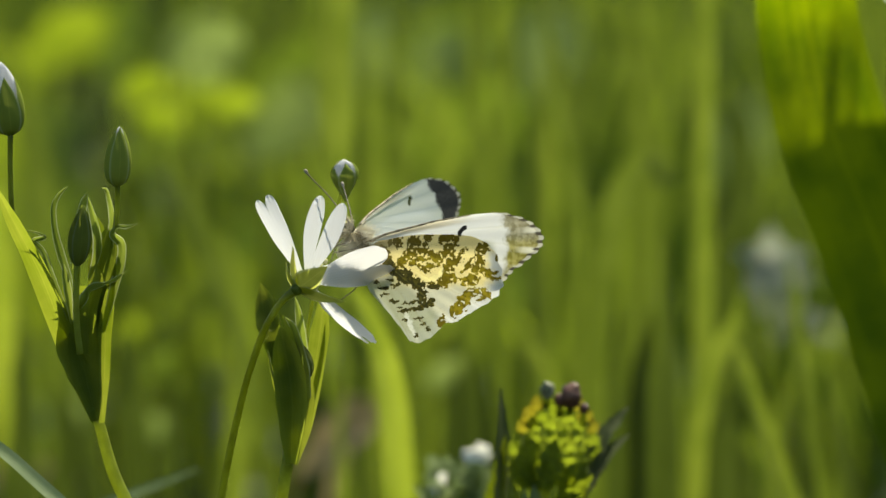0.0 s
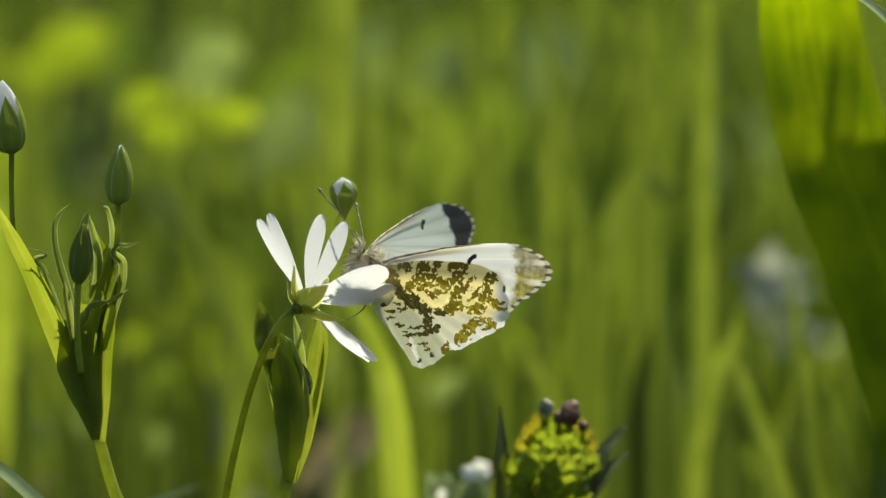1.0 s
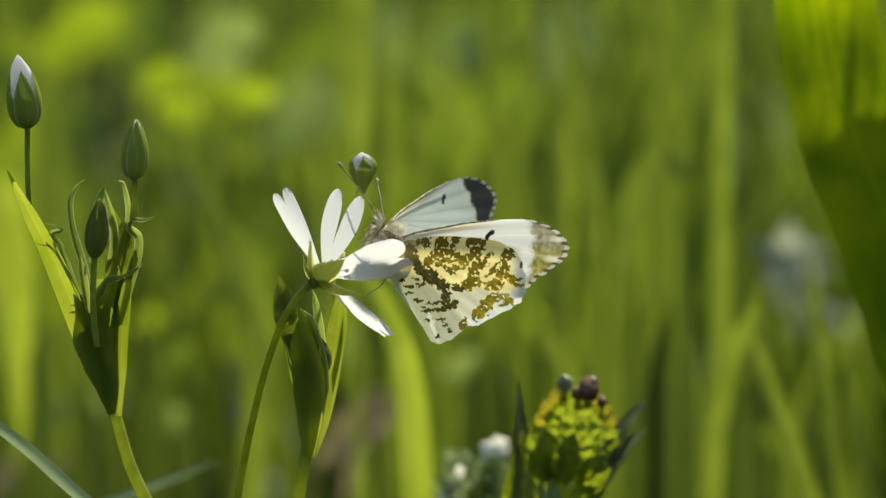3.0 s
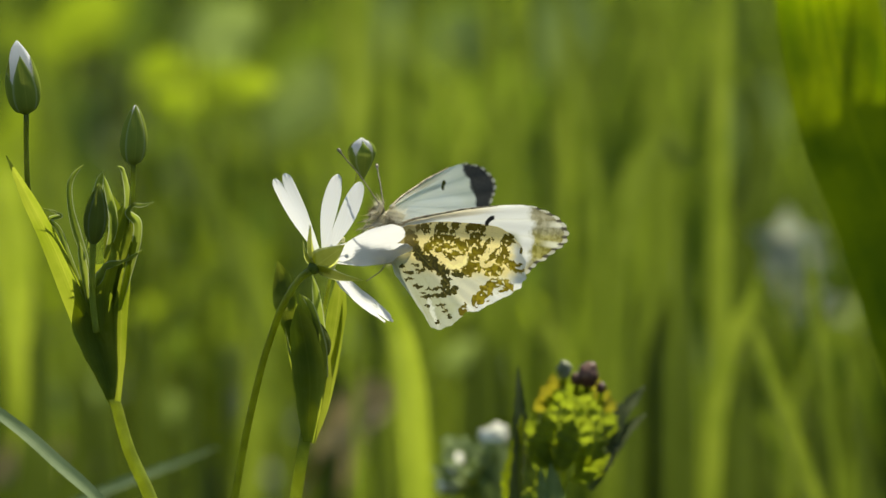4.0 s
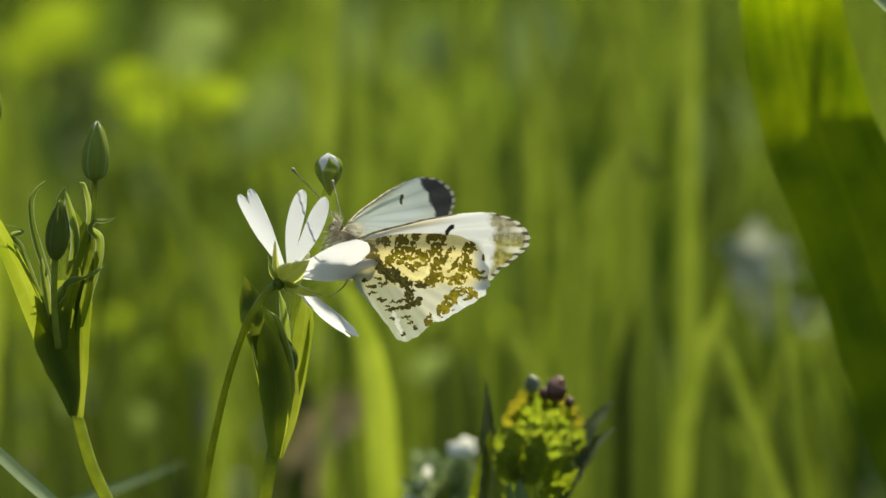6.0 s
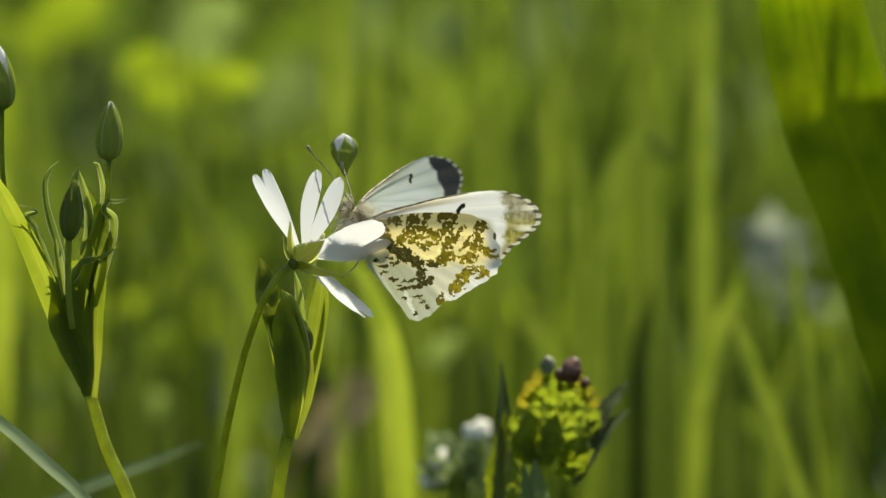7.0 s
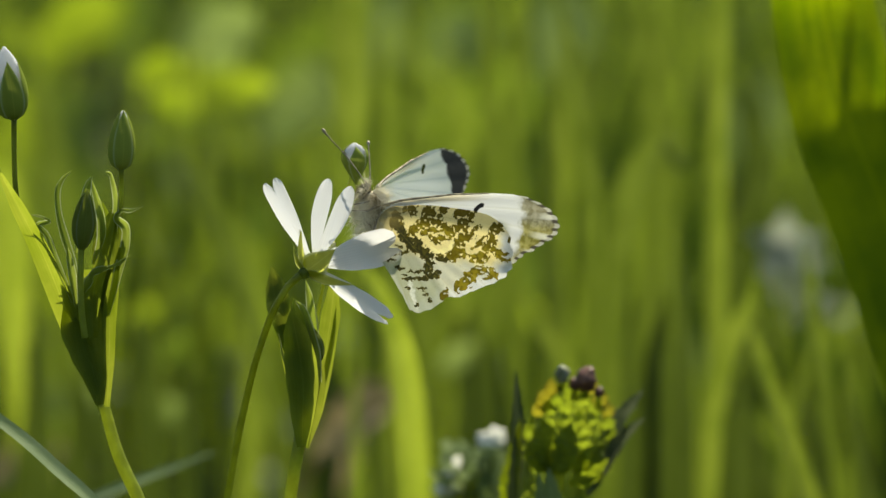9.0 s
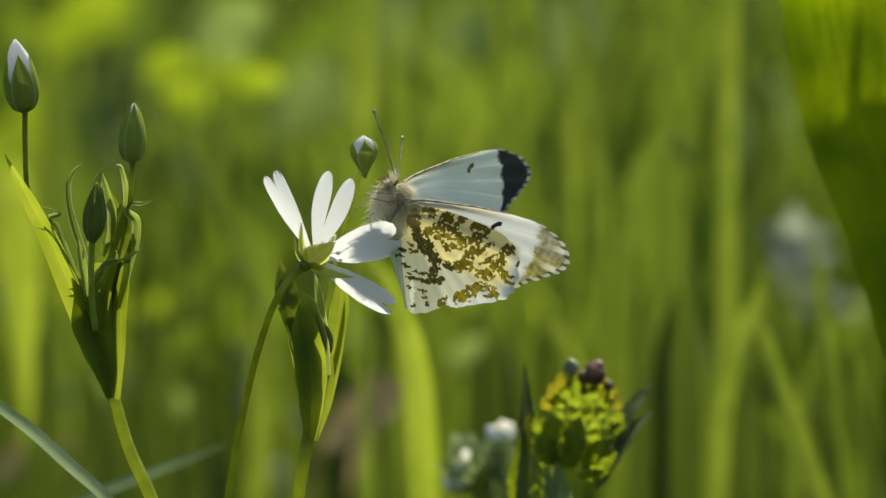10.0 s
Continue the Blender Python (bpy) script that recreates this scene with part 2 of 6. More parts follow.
def curve(points, n, closed=False):
    """A smooth curve through the points, n samples, the same number between each two points."""
    p = [Vector(q) for q in points]
    k = len(p)
    spans = k if closed else k - 1
    h = [max(1e-9, (p[(i + 1) % k] - p[i]).length) for i in range(k)]

    def slope(i):
        if closed or 0 < i < k - 1:
            h0, h1 = h[(i - 1) % k], h[i % k]
            return ((p[(i + 1) % k] - p[i % k]) * (h0 / h1) + (p[i % k] - p[(i - 1) % k]) * (h1 / h0)) / (h0 + h1)
        return (p[1] - p[0]) / h[0] if i == 0 else (p[-1] - p[-2]) / h[k - 2]

    out = []
    for i in range(n):
        s = i / (n if closed else n - 1) * spans
        j = min(int(s), spans - 1)
        t = s - j
        b, c = p[j], p[(j + 1) % k]
        m0, m1 = slope(j) * h[j], slope((j + 1) % k if closed else j + 1) * h[j]
        out.append(b * (2 * t ** 3 - 3 * t * t + 1) + m0 * (t ** 3 - 2 * t * t + t) + c * (3 * t * t - 2 * t ** 3) + m1 * (t ** 3 - t * t))
    return out


def lerp_list(values, s):
    x = s * (len(values) - 1)
    i = min(int(x), len(values) - 2)
    return values[i] + (values[i + 1] - values[i]) * (x - i)


def uv_of(bm):
    return bm.loops.layers.uv.get("UVMap") or bm.loops.layers.uv.new("UVMap")


def tube(bm, points, radii, n=16, sides=8, caps=True):
    path = curve(points, n)
    uvl = uv_of(bm)
    rings = []
    side = None
    for i, p in enumerate(path):
        d = (path[min(i + 1, n - 1)] - path[max(i - 1, 0)]).normalized()
        if side is None:
            side = d.orthogonal().normalized()
        side = (side - d * side.dot(d)).normalized()
        other = d.cross(side)
        r = lerp_list(radii, i / (n - 1))
        rings.append([bm.verts.new(p + (side * math.cos(a) + other * math.sin(a)) * r) for a in (2 * math.pi * k / sides for k in range(sides))])
    for i in range(n - 1):
        for k in range(sides):
            f = bm.faces.new((rings[i][k], rings[i][(k + 1) % sides], rings[i + 1][(k + 1) % sides], rings[i + 1][k]))
            for lp, uvc in zip(f.loops, ((k / sides, i / n), ((k + 1) / sides, i / n), ((k + 1) / sides, (i + 1) / n), (k / sides, (i + 1) / n))):
                lp[uvl].uv = uvc
    if caps:
        bm.faces.new(rings[0][::-1])
        bm.faces.new(rings[-1])
    return bm


def strip(bm, points, widths, facing, n=18, across=4, fold=0.25, wave=0.0, twist=0.0, tooth=0.0):
    """A leaf or blade along points: widths in metres along it, facing is roughly its upper side, fold lifts the edges."""
    path = curve(points, n)
    uvl = uv_of(bm)
    rows = []
    facing = Vector(facing).normalized()
    for i, p in enumerate(path):
        s = i / (n - 1)
        d = (path[min(i + 1, n - 1)] - path[max(i - 1, 0)]).normalized()
        up = (facing - d * facing.dot(d)).normalized()
        side = d.cross(up).normalized()
        if twist:
            q = Matrix.Rotation(twist * s, 3, d)
            up, side = q @ up, q @ side
        w = lerp_list(widths, s) * 0.5
        if tooth:
            w *= 1 + tooth * ((i % 2) - 0.5)
        row = []
        for k in range(across + 1):
            x = 2 * k / across - 1
            lift = fold * abs(x) * w + wave * w * math.sin(s * 19 + x * 2.1) * abs(x)
            row.append((bm.verts.new(p + side * (x * w) + up * lift), (k / across, s)))
        rows.append(row)
    for i in range(n - 1):
        for k in range(across):
            quad = (rows[i][k], rows[i][k + 1], rows[i + 1][k + 1], rows[i + 1][k])
            f = bm.faces.new([q[0] for q in quad])
            for lp, q in zip(f.loops, quad):
                lp[uvl].uv = q[1]
    return bm


def ball(bm, centre, radii, rings=8, sides=12, turn=None):
    m = Matrix.Translation(centre) @ (turn or Matrix.Identity(4)) @ Matrix.Diagonal((*radii, 1))
    bmesh.ops.create_uvsphere(bm, u_segments=sides, v_segments=rings, radius=1.0, matrix=m)
    return bm


def mm(*v):
    return Vector(v) / 1000


# ---- ground and meadow ----
def make_ground():
    bm = bmesh.new()
    ring = [0.0, 0.4, 0.8, 1.3, 2.0, 3.2, 5.0, 9.0, 20.0, 60.0, 200.0, 900.0]
    rows = []
    for r in ring:
        row = []
        for k in range(48):
            a = 2 * math.pi * k / 48
            x, y = r * math.cos(a), r * math.sin(a)
            z = (noise.noise((x * 3, y * 3, 0.3)) * 0.012 - 0.012 if r < 9 else -0.012) if r else -0.012
            row.append(bm.verts.new((x, y, min(z, 0.0))))
            if not r:
                row = row * 48
                break
        rows.append(row)
    for i in range(len(ring) - 1):
        for k in range(48):
            vs = [rows[i][k], rows[i + 1][k], rows[i + 1][(k + 1) % 48], rows[i][(k + 1) % 48]]
            if i == 0:
                vs = vs[:3]
            bm.faces.new(vs)
    return tagged(part("ground", bm, SOIL, None), "dark soil with litter under the meadow plants", "ground", kind="structure")


def make_meadow():
    """Meadow grass behind, beside and before the plants: too many to count."""
    rnd = random.Random(11)
    verts, faces, uvs = [], [], []

    def blade(x, y, h, w, lean, az, bend, yaw):
        n = 6
        side = Vector((math.cos(yaw), math.sin(yaw), 0)) * w * 0.5
        first = len(verts)
        for i in range(n + 1):
            s = i / n
            out = lean * s + bend * s * s
            p = Vector((x + math.cos(az) * out * h, y + math.sin(az) * out * h, h * (s - 0.35 * abs(bend) * s * s) - 0.01))
            ww = (0.7 + 0.9 * s - 1.58 * s ** 2.2) if s < 1 else 0.02
            verts.append(p - side * ww)
            verts.append(p + side * ww)
        for i in range(n):
            a = first + 2 * i
            faces.append((a, a + 1, a + 3, a + 2))
            uvs.extend(((0, i / n), (1, i / n), (1, (i + 1) / n), (0, (i + 1) / n)))

    def sow(count, x0, x1, y0, y1, h0, h1, w0, w1):
        for _ in range(count):
            y = y0 + (y1 - y0) * rnd.random()
            x = x0 + (x1 - x0) * rnd.random()
            clump = noise.noise((x * 2.2, y * 2.2, 4.0))
            if rnd.random() > 0.6 + 1.5 * clump:
                continue
            shape = (rnd.uniform(h0, h1), rnd.uniform(w0, w1), rnd.uniform(0, 0.25), rnd.uniform(0, 6.28), rnd.uniform(-0.3, 0.5), rnd.uniform(-0.9, 0.9))
            if 0.06 < x < 0.16 and 0.3 < y < 0.8:
                continue        # a small clearing
            blade(x, y, *shape)

    sow(300, -0.5, 0.55, 0.45, 0.9, 0.12, 0.34, 0.004, 0.009)
    sow(1300, -0.9, 0.9, 0.9, 2.1, 0.12, 0.36, 0.005, 0.010)
    sow(2000, -2.0, 2.0, 2.1, 5.0, 0.25, 0.5, 0.006, 0.012)
    sow(2600, -1.6, 1.6, -2.2, -0.75, 0.18, 0.46, 0.004, 0.008)
    sow(1100, -1.2, -0.35, -0.7, 0.6, 0.15, 0.36, 0.004, 0.007)
    sow(1100, 0.35, 1.2, -0.7, 0.6, 0.15, 0.36, 0.004, 0.007)
    sow(420, 0.02, 0.50, 0.72, 1.10, 0.26, 0.38, 0.005, 0.009)
    sow(260, 0.07, 0.34, 0.78, 1.05, 0.22, 0.36, 0.004, 0.008)
    for _ in range(5200):
        x, y = rnd.uniform(-4.5, 4.5), rnd.uniform(-4.0, 7.0)
        shape = (rnd.uniform(0.15, 0.38), rnd.uniform(0.006, 0.012), rnd.uniform(0, 0.25), rnd.uniform(0, 6.28), rnd.uniform(-0.3, 0.5), rnd.uniform(-0.9, 0.9))
        if y < -0.9 or abs(x) > 0.5 + 0.4 * (y + 0.9):
            blade(x, y, *shape)
    me = bpy.data.meshes.new("meadow_grass")
    me.from_pydata(verts, [], faces)
    layer = me.uv_layers.new(name="UVMap")
    layer.data.foreach_set("uv", [c for q in uvs for c in q])
    me.shade_smooth()
    me.materials.append(GRASS)
    return tagged(new("meadow_grass", me), "tall sunlit green meadow grass, out of focus", "grass", kind="stuff")


def make_undergrowth():
    rnd = random.Random(5)
    bm = bmesh.new()
    for _ in range(650):
        y = rnd.uniform(0.4, 2.4)
        half = 0.25 + 0.28 * y
        x = rnd.uniform(-half, half) - 0.05
        z = rnd.uniform(0.02, 0.13) * (0.6 + 0.4 * rnd.random())
        size = rnd.uniform(0.012, 0.034)
        az = rnd.uniform(0, 6.28)
        d = Vector((math.cos(az), math.sin(az), rnd.uniform(-0.3, 0.7))) * size
        p = Vector((x, y, z))
        tip = p + d + Vector((0, 0, -size * 0.25))
        strip(bm, [p, p + d * 0.5 + Vector((0, 0, size * 0.12)), tip], [0.002, size * 0.5, size * 0.55, size * 0.35, 0.0008], (rnd.uniform(-0.5, 0.5), rnd.uniform(-0.6, 0.4), 1), 6, 2, 0.2)
        foot = Vector((x + rnd.uniform(-0.01, 0.01), y + rnd.uniform(-0.01, 0.01), -0.01))
        strip(bm, [foot, (foot + p) / 2 + Vector((0.003, 0, 0)), p], [0.0016, 0.0014, 0.001], (0.3, -1, 0.2), 4, 1, 0.0)
    return tagged(part("undergrowth", bm, HERB, None), "low broad-leaved meadow herbs in soft blur", "undergrowth", kind="stuff")


def make_blade(path, y, width, label, material=None, facing=(0.15, -1.0, 0.25), fold=0.2, group="tall grass blades", widths=(0.75, 1.0, 1.0, 0.8, 0.08), twist=0.0, name="grass_blade", spread=0.0):
    """One tall blade: path of (u, v) places as seen on the flower's plane, from low to high, at depth y; it grows out of the ground."""
    k = (DIST + y) / DIST
    pts = [spot(u, v, y + spread * i) for i, (u, v) in enumerate(path)]
    run = (pts[0] - pts[1]).normalized()
    foot = Vector((pts[0].x + run.x * 0.06, y, 0.0))
    root = thing(name, foot, label, "grass", group)
    bm = strip(bmesh.new(), [foot + Vector((0, 0, -0.003)), *pts], [w * width * k / 1000 for w in widths], facing, 34, 4, fold, 0.03, twist)
    part("blade", bm, material or BLADE, root)
    bm = tube(bmesh.new(), [foot + Vector((0, 0, -0.004)), foot * 0.985 + pts[0] * 0.015, foot * 0.96 + pts[0] * 0.04], [0.0011 * k, 0.001 * k, 0.0006 * k], 5, 7)
    part("sheath", bm, STEM_DARK, root)
    return root


# ---- stitchwort: buds, leaves, flower ----
def bud(parent, base, top, radius, bare, label="", white=True, swell=0.80):
    """A closed bud: five sepals wrapped round the folded petals; bare: how far the white shows, 0 to 1."""
    base, top = Vector(base), Vector(top)
    axis = top - base
    length = axis.length
    d = axis.normalized()
    e1 = d.orthogonal().normalized()
    e2 = d.cross(e1)

    def shell(s):
        return radius * (math.sin(math.pi * min(1, max(0.0, s)) ** (swell * (0.86 if white else 1.0))) ** (0.62 if white else 0.8)) if 0 < s < 1 else 0.0

    bm = bmesh.new()
    rows = []
    n, sides = 12, 15
    for i in range(n + 1):
        s = i / n
        r = max(shell(s * 0.99 + 0.004) * 0.84, radius * 0.04)
        rows.append([bm.verts.new(base + d * (length * s) + (e1 * math.cos(a) + e2 * math.sin(a)) * r * (1 + (0.05 + 0.24 * s) * math.cos(3 * a + 4 * s) + 0.13 * s * math.cos(7 * a - 9 * s))) for a in (2 * math.pi * q / sides for q in range(sides))])
    uvl = uv_of(bm)
    for i in range(n):
        for q in range(sides):
            f = bm.faces.new((rows[i][q], rows[i][(q + 1) % sides], rows[i + 1][(q + 1) % sides], rows[i + 1][q]))
            for lp, c in zip(f.loops, ((q / sides, i / n), ((q + 1) / sides, i / n), ((q + 1) / sides, (i + 1) / n), (q / sides, (i + 1) / n))):
                lp[uvl].uv = c
    bm.faces.new(rows[-1])
    core = part("bud", bm, PETAL if white else TIGHT_BUD, parent, label)
    for j in range(5):
        bm = bmesh.new()
        uvl = uv_of(bm)
        mid = 2 * math.pi * j / 5 + 0.4
        reach = (1.0 - bare) * (1.0 + (0.02 + 0.6 * bare) * math.sin(j * 2.3))
        grid = []
        m, cross = 14, 6
        for i in range(m + 1):
            s = i / m
            spread = 0.80 * (1 - s ** (3.2 + 40 * max(0.0, 0.1 - bare))) + 0.02
            row = []
            for q in range(cross + 1):
                x = 2 * q / cross - 1
                a = mid + x * spread
                r = max(shell(min(0.985, s * reach)), radius * 0.05) * (1.0 + 0.05 * (1 - x * x)) + radius * (0.05 + 0.03 * (j % 2))
                if s * reach > 0.9:
                    r = max(r, radius * 0.16)
                row.append((bm.verts.new(base + d * (length * s * reach - 0.00008 * x * x) + (e1 * math.cos(a) + e2 * math.sin(a)) * r), (q / cross, s)))
            grid.append(row)
        for i in range(m):
            for q in range(cross):
                quad = (grid[i][q], grid[i][q + 1], grid[i + 1][q + 1], grid[i + 1][q])
                f = bm.faces.new([c[0] for c in quad])
                for lp, c in zip(f.loops, quad):
                    lp[uvl].uv = c[1]
        part("sepal", bm, BUD_SEPAL if white else TIGHT_BUD, core)
    return core


def leaf(parent, pts, widths, facing, y=0.0, dy=0.0, label="", material=None, fold=0.35, wave=0.05, n=26, twist=0.0, name="leaf"):
    """A narrow pointed leaf along (u, v) places; dy: how much deeper its tip lies than its foot."""
    k = len(pts) - 1
    path = [spot(u, v, y + dy * i / k) for i, (u, v) in enumerate(pts)]
    bm = strip(bmesh.new(), path, [w / 1000 for w in widths], facing, n, 6, fold, wave, twist)
    return part(name, bm, material or STITCH_LEAF, parent, label)


def stalk(parent, pts, radii, y=0.0, dy=0.0, name="stem", material=None, n=26, label=""):
    k = len(pts) - 1
    path = [spot(u, v, y + dy * i / k) for i, (u, v) in enumerate(pts)]
    return part(name, tube(bmesh.new(), path, [r / 1000 for r in radii], n, 10), material or STEM, parent, label)


def hairs_on(parent, pts, radius, count, length, y=0.0, seed=1):
    """Fine hairs along a stalk."""
    rnd = random.Random(seed)
    path = curve([spot(*p) if len(p) == 3 else spot(*p, y) for p in pts], 60)
    bm = bmesh.new()
    for _ in range(count):
        p = path[rnd.randrange(4, 56)]
        a = rnd.uniform(0, 6.28)
        d = Vector((math.cos(a), math.sin(a), rnd.uniform(-0.5, 0.1)))
        tube(bm, [p + d * radius, p + d * (radius + length)], [0.00003, 0.00001], 2, 3, False)
    return part("hairs", bm, STEM, parent)


def make_budded_stitchwort():
    foot = Vector((spot(-36.64, -35.59).x, 0.0, 0.0))
    root = thing("stitchwort_in_bud", foot, "budded stitchwort stem with narrow clasping green leaves", "wildflower", "stitchwort plants")
    stem_low = spot(-41.32, -35.59)
    bm = tube(bmesh.new(), [foot - mm(0, 0, 3), foot * 0.6 + stem_low * 0.4 + mm(3, 0, 0), stem_low, spot(-43.90, -29.94), spot(-46.24, -21.87)], [0.0011, 0.0011, 0.00095, 0.00088, 0.0008], 34, 12)
    part("stem", bm, STEM, root)
    bm = ball(bmesh.new(), spot(-46.32, -21.55), (0.0010, 0.0010, 0.0012))
    part("node", bm, STEM, root)
    hairs_on(root, [(-41.32, -35.59), (-43.90, -29.94), (-46.24, -21.87)], 0.00088, 120, 0.0003, 0.0, 6)
    # the leaf pair at the node
    leaf(root, [(-46.16, -22.19), (-48.66, -15.58), (-51.49, -8.63), (-54.71, -0.73), (-58.02, 5.73), (-61.57, 12.43)], [1.5, 4.0, 3.7, 3.3, 2.3, 0.15], (-0.25, -0.9, -0.3), -0.001, -0.002, fold=0.2)
    leaf(root, [(-45.84, -22.03), (-45.19, -16.06), (-45.03, -10.41), (-44.71, -3.15), (-43.90, 1.69)], [1.6, 2.6, 2.6, 2.4, 0.3], (-0.5, -0.8, 0.2), -0.0015, 0.004, fold=0.4)
    # thick clasping leaf bases, each doubled by an added layer that shades it
    for d in (0.0, 0.0007):
        leaf(root, [(-46.32, -22.35), (-47.13, -17.67), (-48.18, -12.83), (-48.74, -8.80), (-48.26, -5.16)], [w * (1 - 420 * d) for w in (1.9, 4.4, 6.0, 5.0, 0.4)], (-0.05, -0.95, 0.3), -0.0032 + d, 0.004, fold=-0.22)
        leaf(root, [(-46.16, -20.90), (-46.32, -14.45), (-46.16, -7.99), (-45.84, -1.53), (-46.32, 4.92), (-47.13, 7.75)], [w * (1 - 420 * d) for w in (1.2, 3.4, 3.6, 3.2, 2.2, 0.15)], (-0.1, -0.85, 0.45), -0.0018 + d, 0.008, fold=0.45)
    # bracts with pale edges and curled tips
    leaf(root, [(-49.69, -9.60), (-50.50, -2.34), (-51.79, 1.69), (-52.60, 5.73), (-52.51, 8.55), (-51.71, 10.00), (-50.50, 11.05)], [0.6, 1.3, 1.5, 1.1, 0.9, 0.6, 0.12], (0.7, -0.7, 0.3), -0.002, 0.004, fold=0.5, material=BRACT, name="bract", n=34)
    leaf(root, [(-50.34, -7.99), (-52.92, -1.53), (-54.37, 2.10), (-55.42, 3.31), (-53.81, 3.79), (-54.53, 4.28), (-56.39, 4.84)], [0.6, 1.0, 0.9, 0.7, 0.6, 0.4, 0.1], (0.6, -0.7, 0.3), -0.0025, 0.002, fold=0.5, material=BRACT, name="bract", n=40)
    leaf(root, [(-44.53, -2.34), (-44.21, 3.31), (-44.04, 6.53), (-44.53, 9.36), (-45.01, 10.57), (-45.66, 10.81)], [0.9, 1.4, 1.2, 0.9, 0.6, 0.12], (-0.6, -0.7, 0.3), 0.001, 0.003, fold=0.5, material=BRACT, name="bract", n=30)
    leaf(root, [(-45.34, -9.60), (-43.64, -3.15), (-42.67, 0.48), (-42.75, 2.90), (-44.04, 4.28), (-43.40, 5.16), (-41.95, 5.24), (-40.41, 5.81)], [0.9, 1.6, 1.7, 1.4, 1.0, 0.8, 0.6, 0.1], (-0.45, -0.8, 0.4), -0.002, 0.005, fold=0.5, material=BRACT, name="bract", n=44)
    leaf(root, [(-48.72, -6.37), (-47.92, -4.76), (-47.43, -3.79), (-45.50, -3.15), (-43.48, -2.18), (-41.87, -0.89)], [1.0, 1.3, 1.2, 1.0, 0.6, 0.1], (-0.1, -0.6, 0.8), -0.004, 0.002, fold=0.7, wave=0.4, material=BRACT, name="bract", n=40)
    leaf(root, [(-49.93, -0.73), (-49.37, 3.71), (-48.64, 7.34), (-48.16, 9.12), (-47.59, 10.24)], [0.5, 1.6, 1.5, 1.0, 0.1], (0.45, -0.85, 0.2), -0.0015, 0.003, fold=0.6, material=BRACT, name="bract")
    leaf(root, [(-47.43, -2.34), (-45.98, 2.50), (-46.46, 5.73), (-47.19, 8.15), (-47.76, 9.92)], [0.5, 1.7, 1.4, 0.9, 0.1], (-0.5, -0.85, 0.2), -0.001, 0.003, fold=0.6, material=BRACT, name="bract", n=30)
    leaf(root, [(-46.71, -3.95), (-46.14, 0.08), (-45.34, 2.90), (-44.69, 5.57)], [1.6, 2.9, 2.4, 0.2], (-0.3, -0.85, 0.3), -0.0015, 0.004, fold=0.3, name="bract", label="dark green upright bract")
    leaf(root, [(-44.53, -3.15), (-43.88, 0.08), (-43.64, 2.50), (-43.88, 4.52)], [1.8, 2.6, 2.2, 0.3], (-0.2, -0.9, 0.2), -0.001, 0.003, fold=0.25, name="bract", label="dark green upright bract")
    leaf(root, [(-49.93, -8.39), (-50.50, -3.95), (-50.90, -1.53), (-51.14, 0.08)], [0.5, 1.2, 1.0, 0.2], (0.3, -0.85, 0.2), -0.003, 0.001, fold=0.5, material=BRACT, name="bract")
    leaf(root, [(-47.51, -12.83), (-47.67, -7.99), (-47.11, -4.76), (-46.14, -2.34), (-46.46, 0.08)], [1.2, 2.4, 2.4, 1.6, 0.2], (0.1, -0.95, 0.2), -0.0035, 0.002, fold=0.4, name="bract", label="dark green upright bract")
    # side leaf with a bright strip where the sun comes through
    leaf(root, [(-45.58, -22.67), (-45.34, -17.67), (-45.17, -12.83), (-45.09, -8.79), (-44.45, -4.76), (-43.64, 0.08)], [1.0, 1.6, 1.9, 2.0, 1.6, 0.3], (-0.35, -0.9, -0.3), -0.0038, 0.003, fold=0.3)
    leaf(root, [(-46.63, -22.18), (-48.88, -16.05), (-50.34, -12.02), (-49.93, -8.79), (-50.34, -4.76), (-50.98, -2.34)], [1.0, 2.4, 3.6, 3.8, 2.4, 0.3], (-0.1, -0.9, 0.4), -0.0028, 0.002, fold=0.2)
    leaf(root, [(-46.71, -20.89), (-47.92, -16.05), (-48.32, -11.21), (-47.76, -6.37), (-47.11, -3.15)], [1.5, 3.8, 4.2, 3.0, 0.4], (0.05, -0.9, 0.4), -0.0030, 0.002, fold=0.2)
    # added layers behind, shaped as leaf bases, keeping sun off the front ones
    for d in (0.0024, 0.0034, 0.0044):
        leaf(root, [(-46.14, -22.83), (-47.43, -16.86), (-48.24, -12.02), (-48.56, -7.18), (-48.88, -3.15)], [1.6, 4.6, 7.0, 6.4, 2.0], (0.0, -0.95, 0.2), d, 0.001, fold=0.12)
        leaf(root, [(-45.98, -22.83), (-45.90, -16.86), (-45.98, -12.02), (-45.82, -6.37), (-45.34, 0.08)], [1.2, 2.4, 3.2, 4.0, 2.4], (0.1, -0.95, 0.2), d + 0.0003, 0.001, fold=0.12)
    # flower stalks and buds
    stalk(root, [(-48.72, -12.83), (-49.21, -8.39), (-49.29, -3.95), (-49.13, 0.40)], [0.46, 0.46, 0.44, 0.46], -0.0045, name="flower_stalk")
    stalk(root, [(-47.13, -17.67), (-51.97, -9.60), (-56.49, 0.89), (-58.27, 6.70), (-58.67, 12.99), (-58.67, 18.96)], [0.45, 0.42, 0.40, 0.38, 0.36, 0.40], 0.0008, name="flower_stalk", material=STALK)
    stalk(root, [(-45.84, -16.06), (-44.87, -4.76), (-43.82, 4.12), (-43.42, 8.15), (-43.42, 11.70)], [0.45, 0.42, 0.38, 0.36, 0.40], 0.002, name="flower_stalk", material=STEM_DARK)
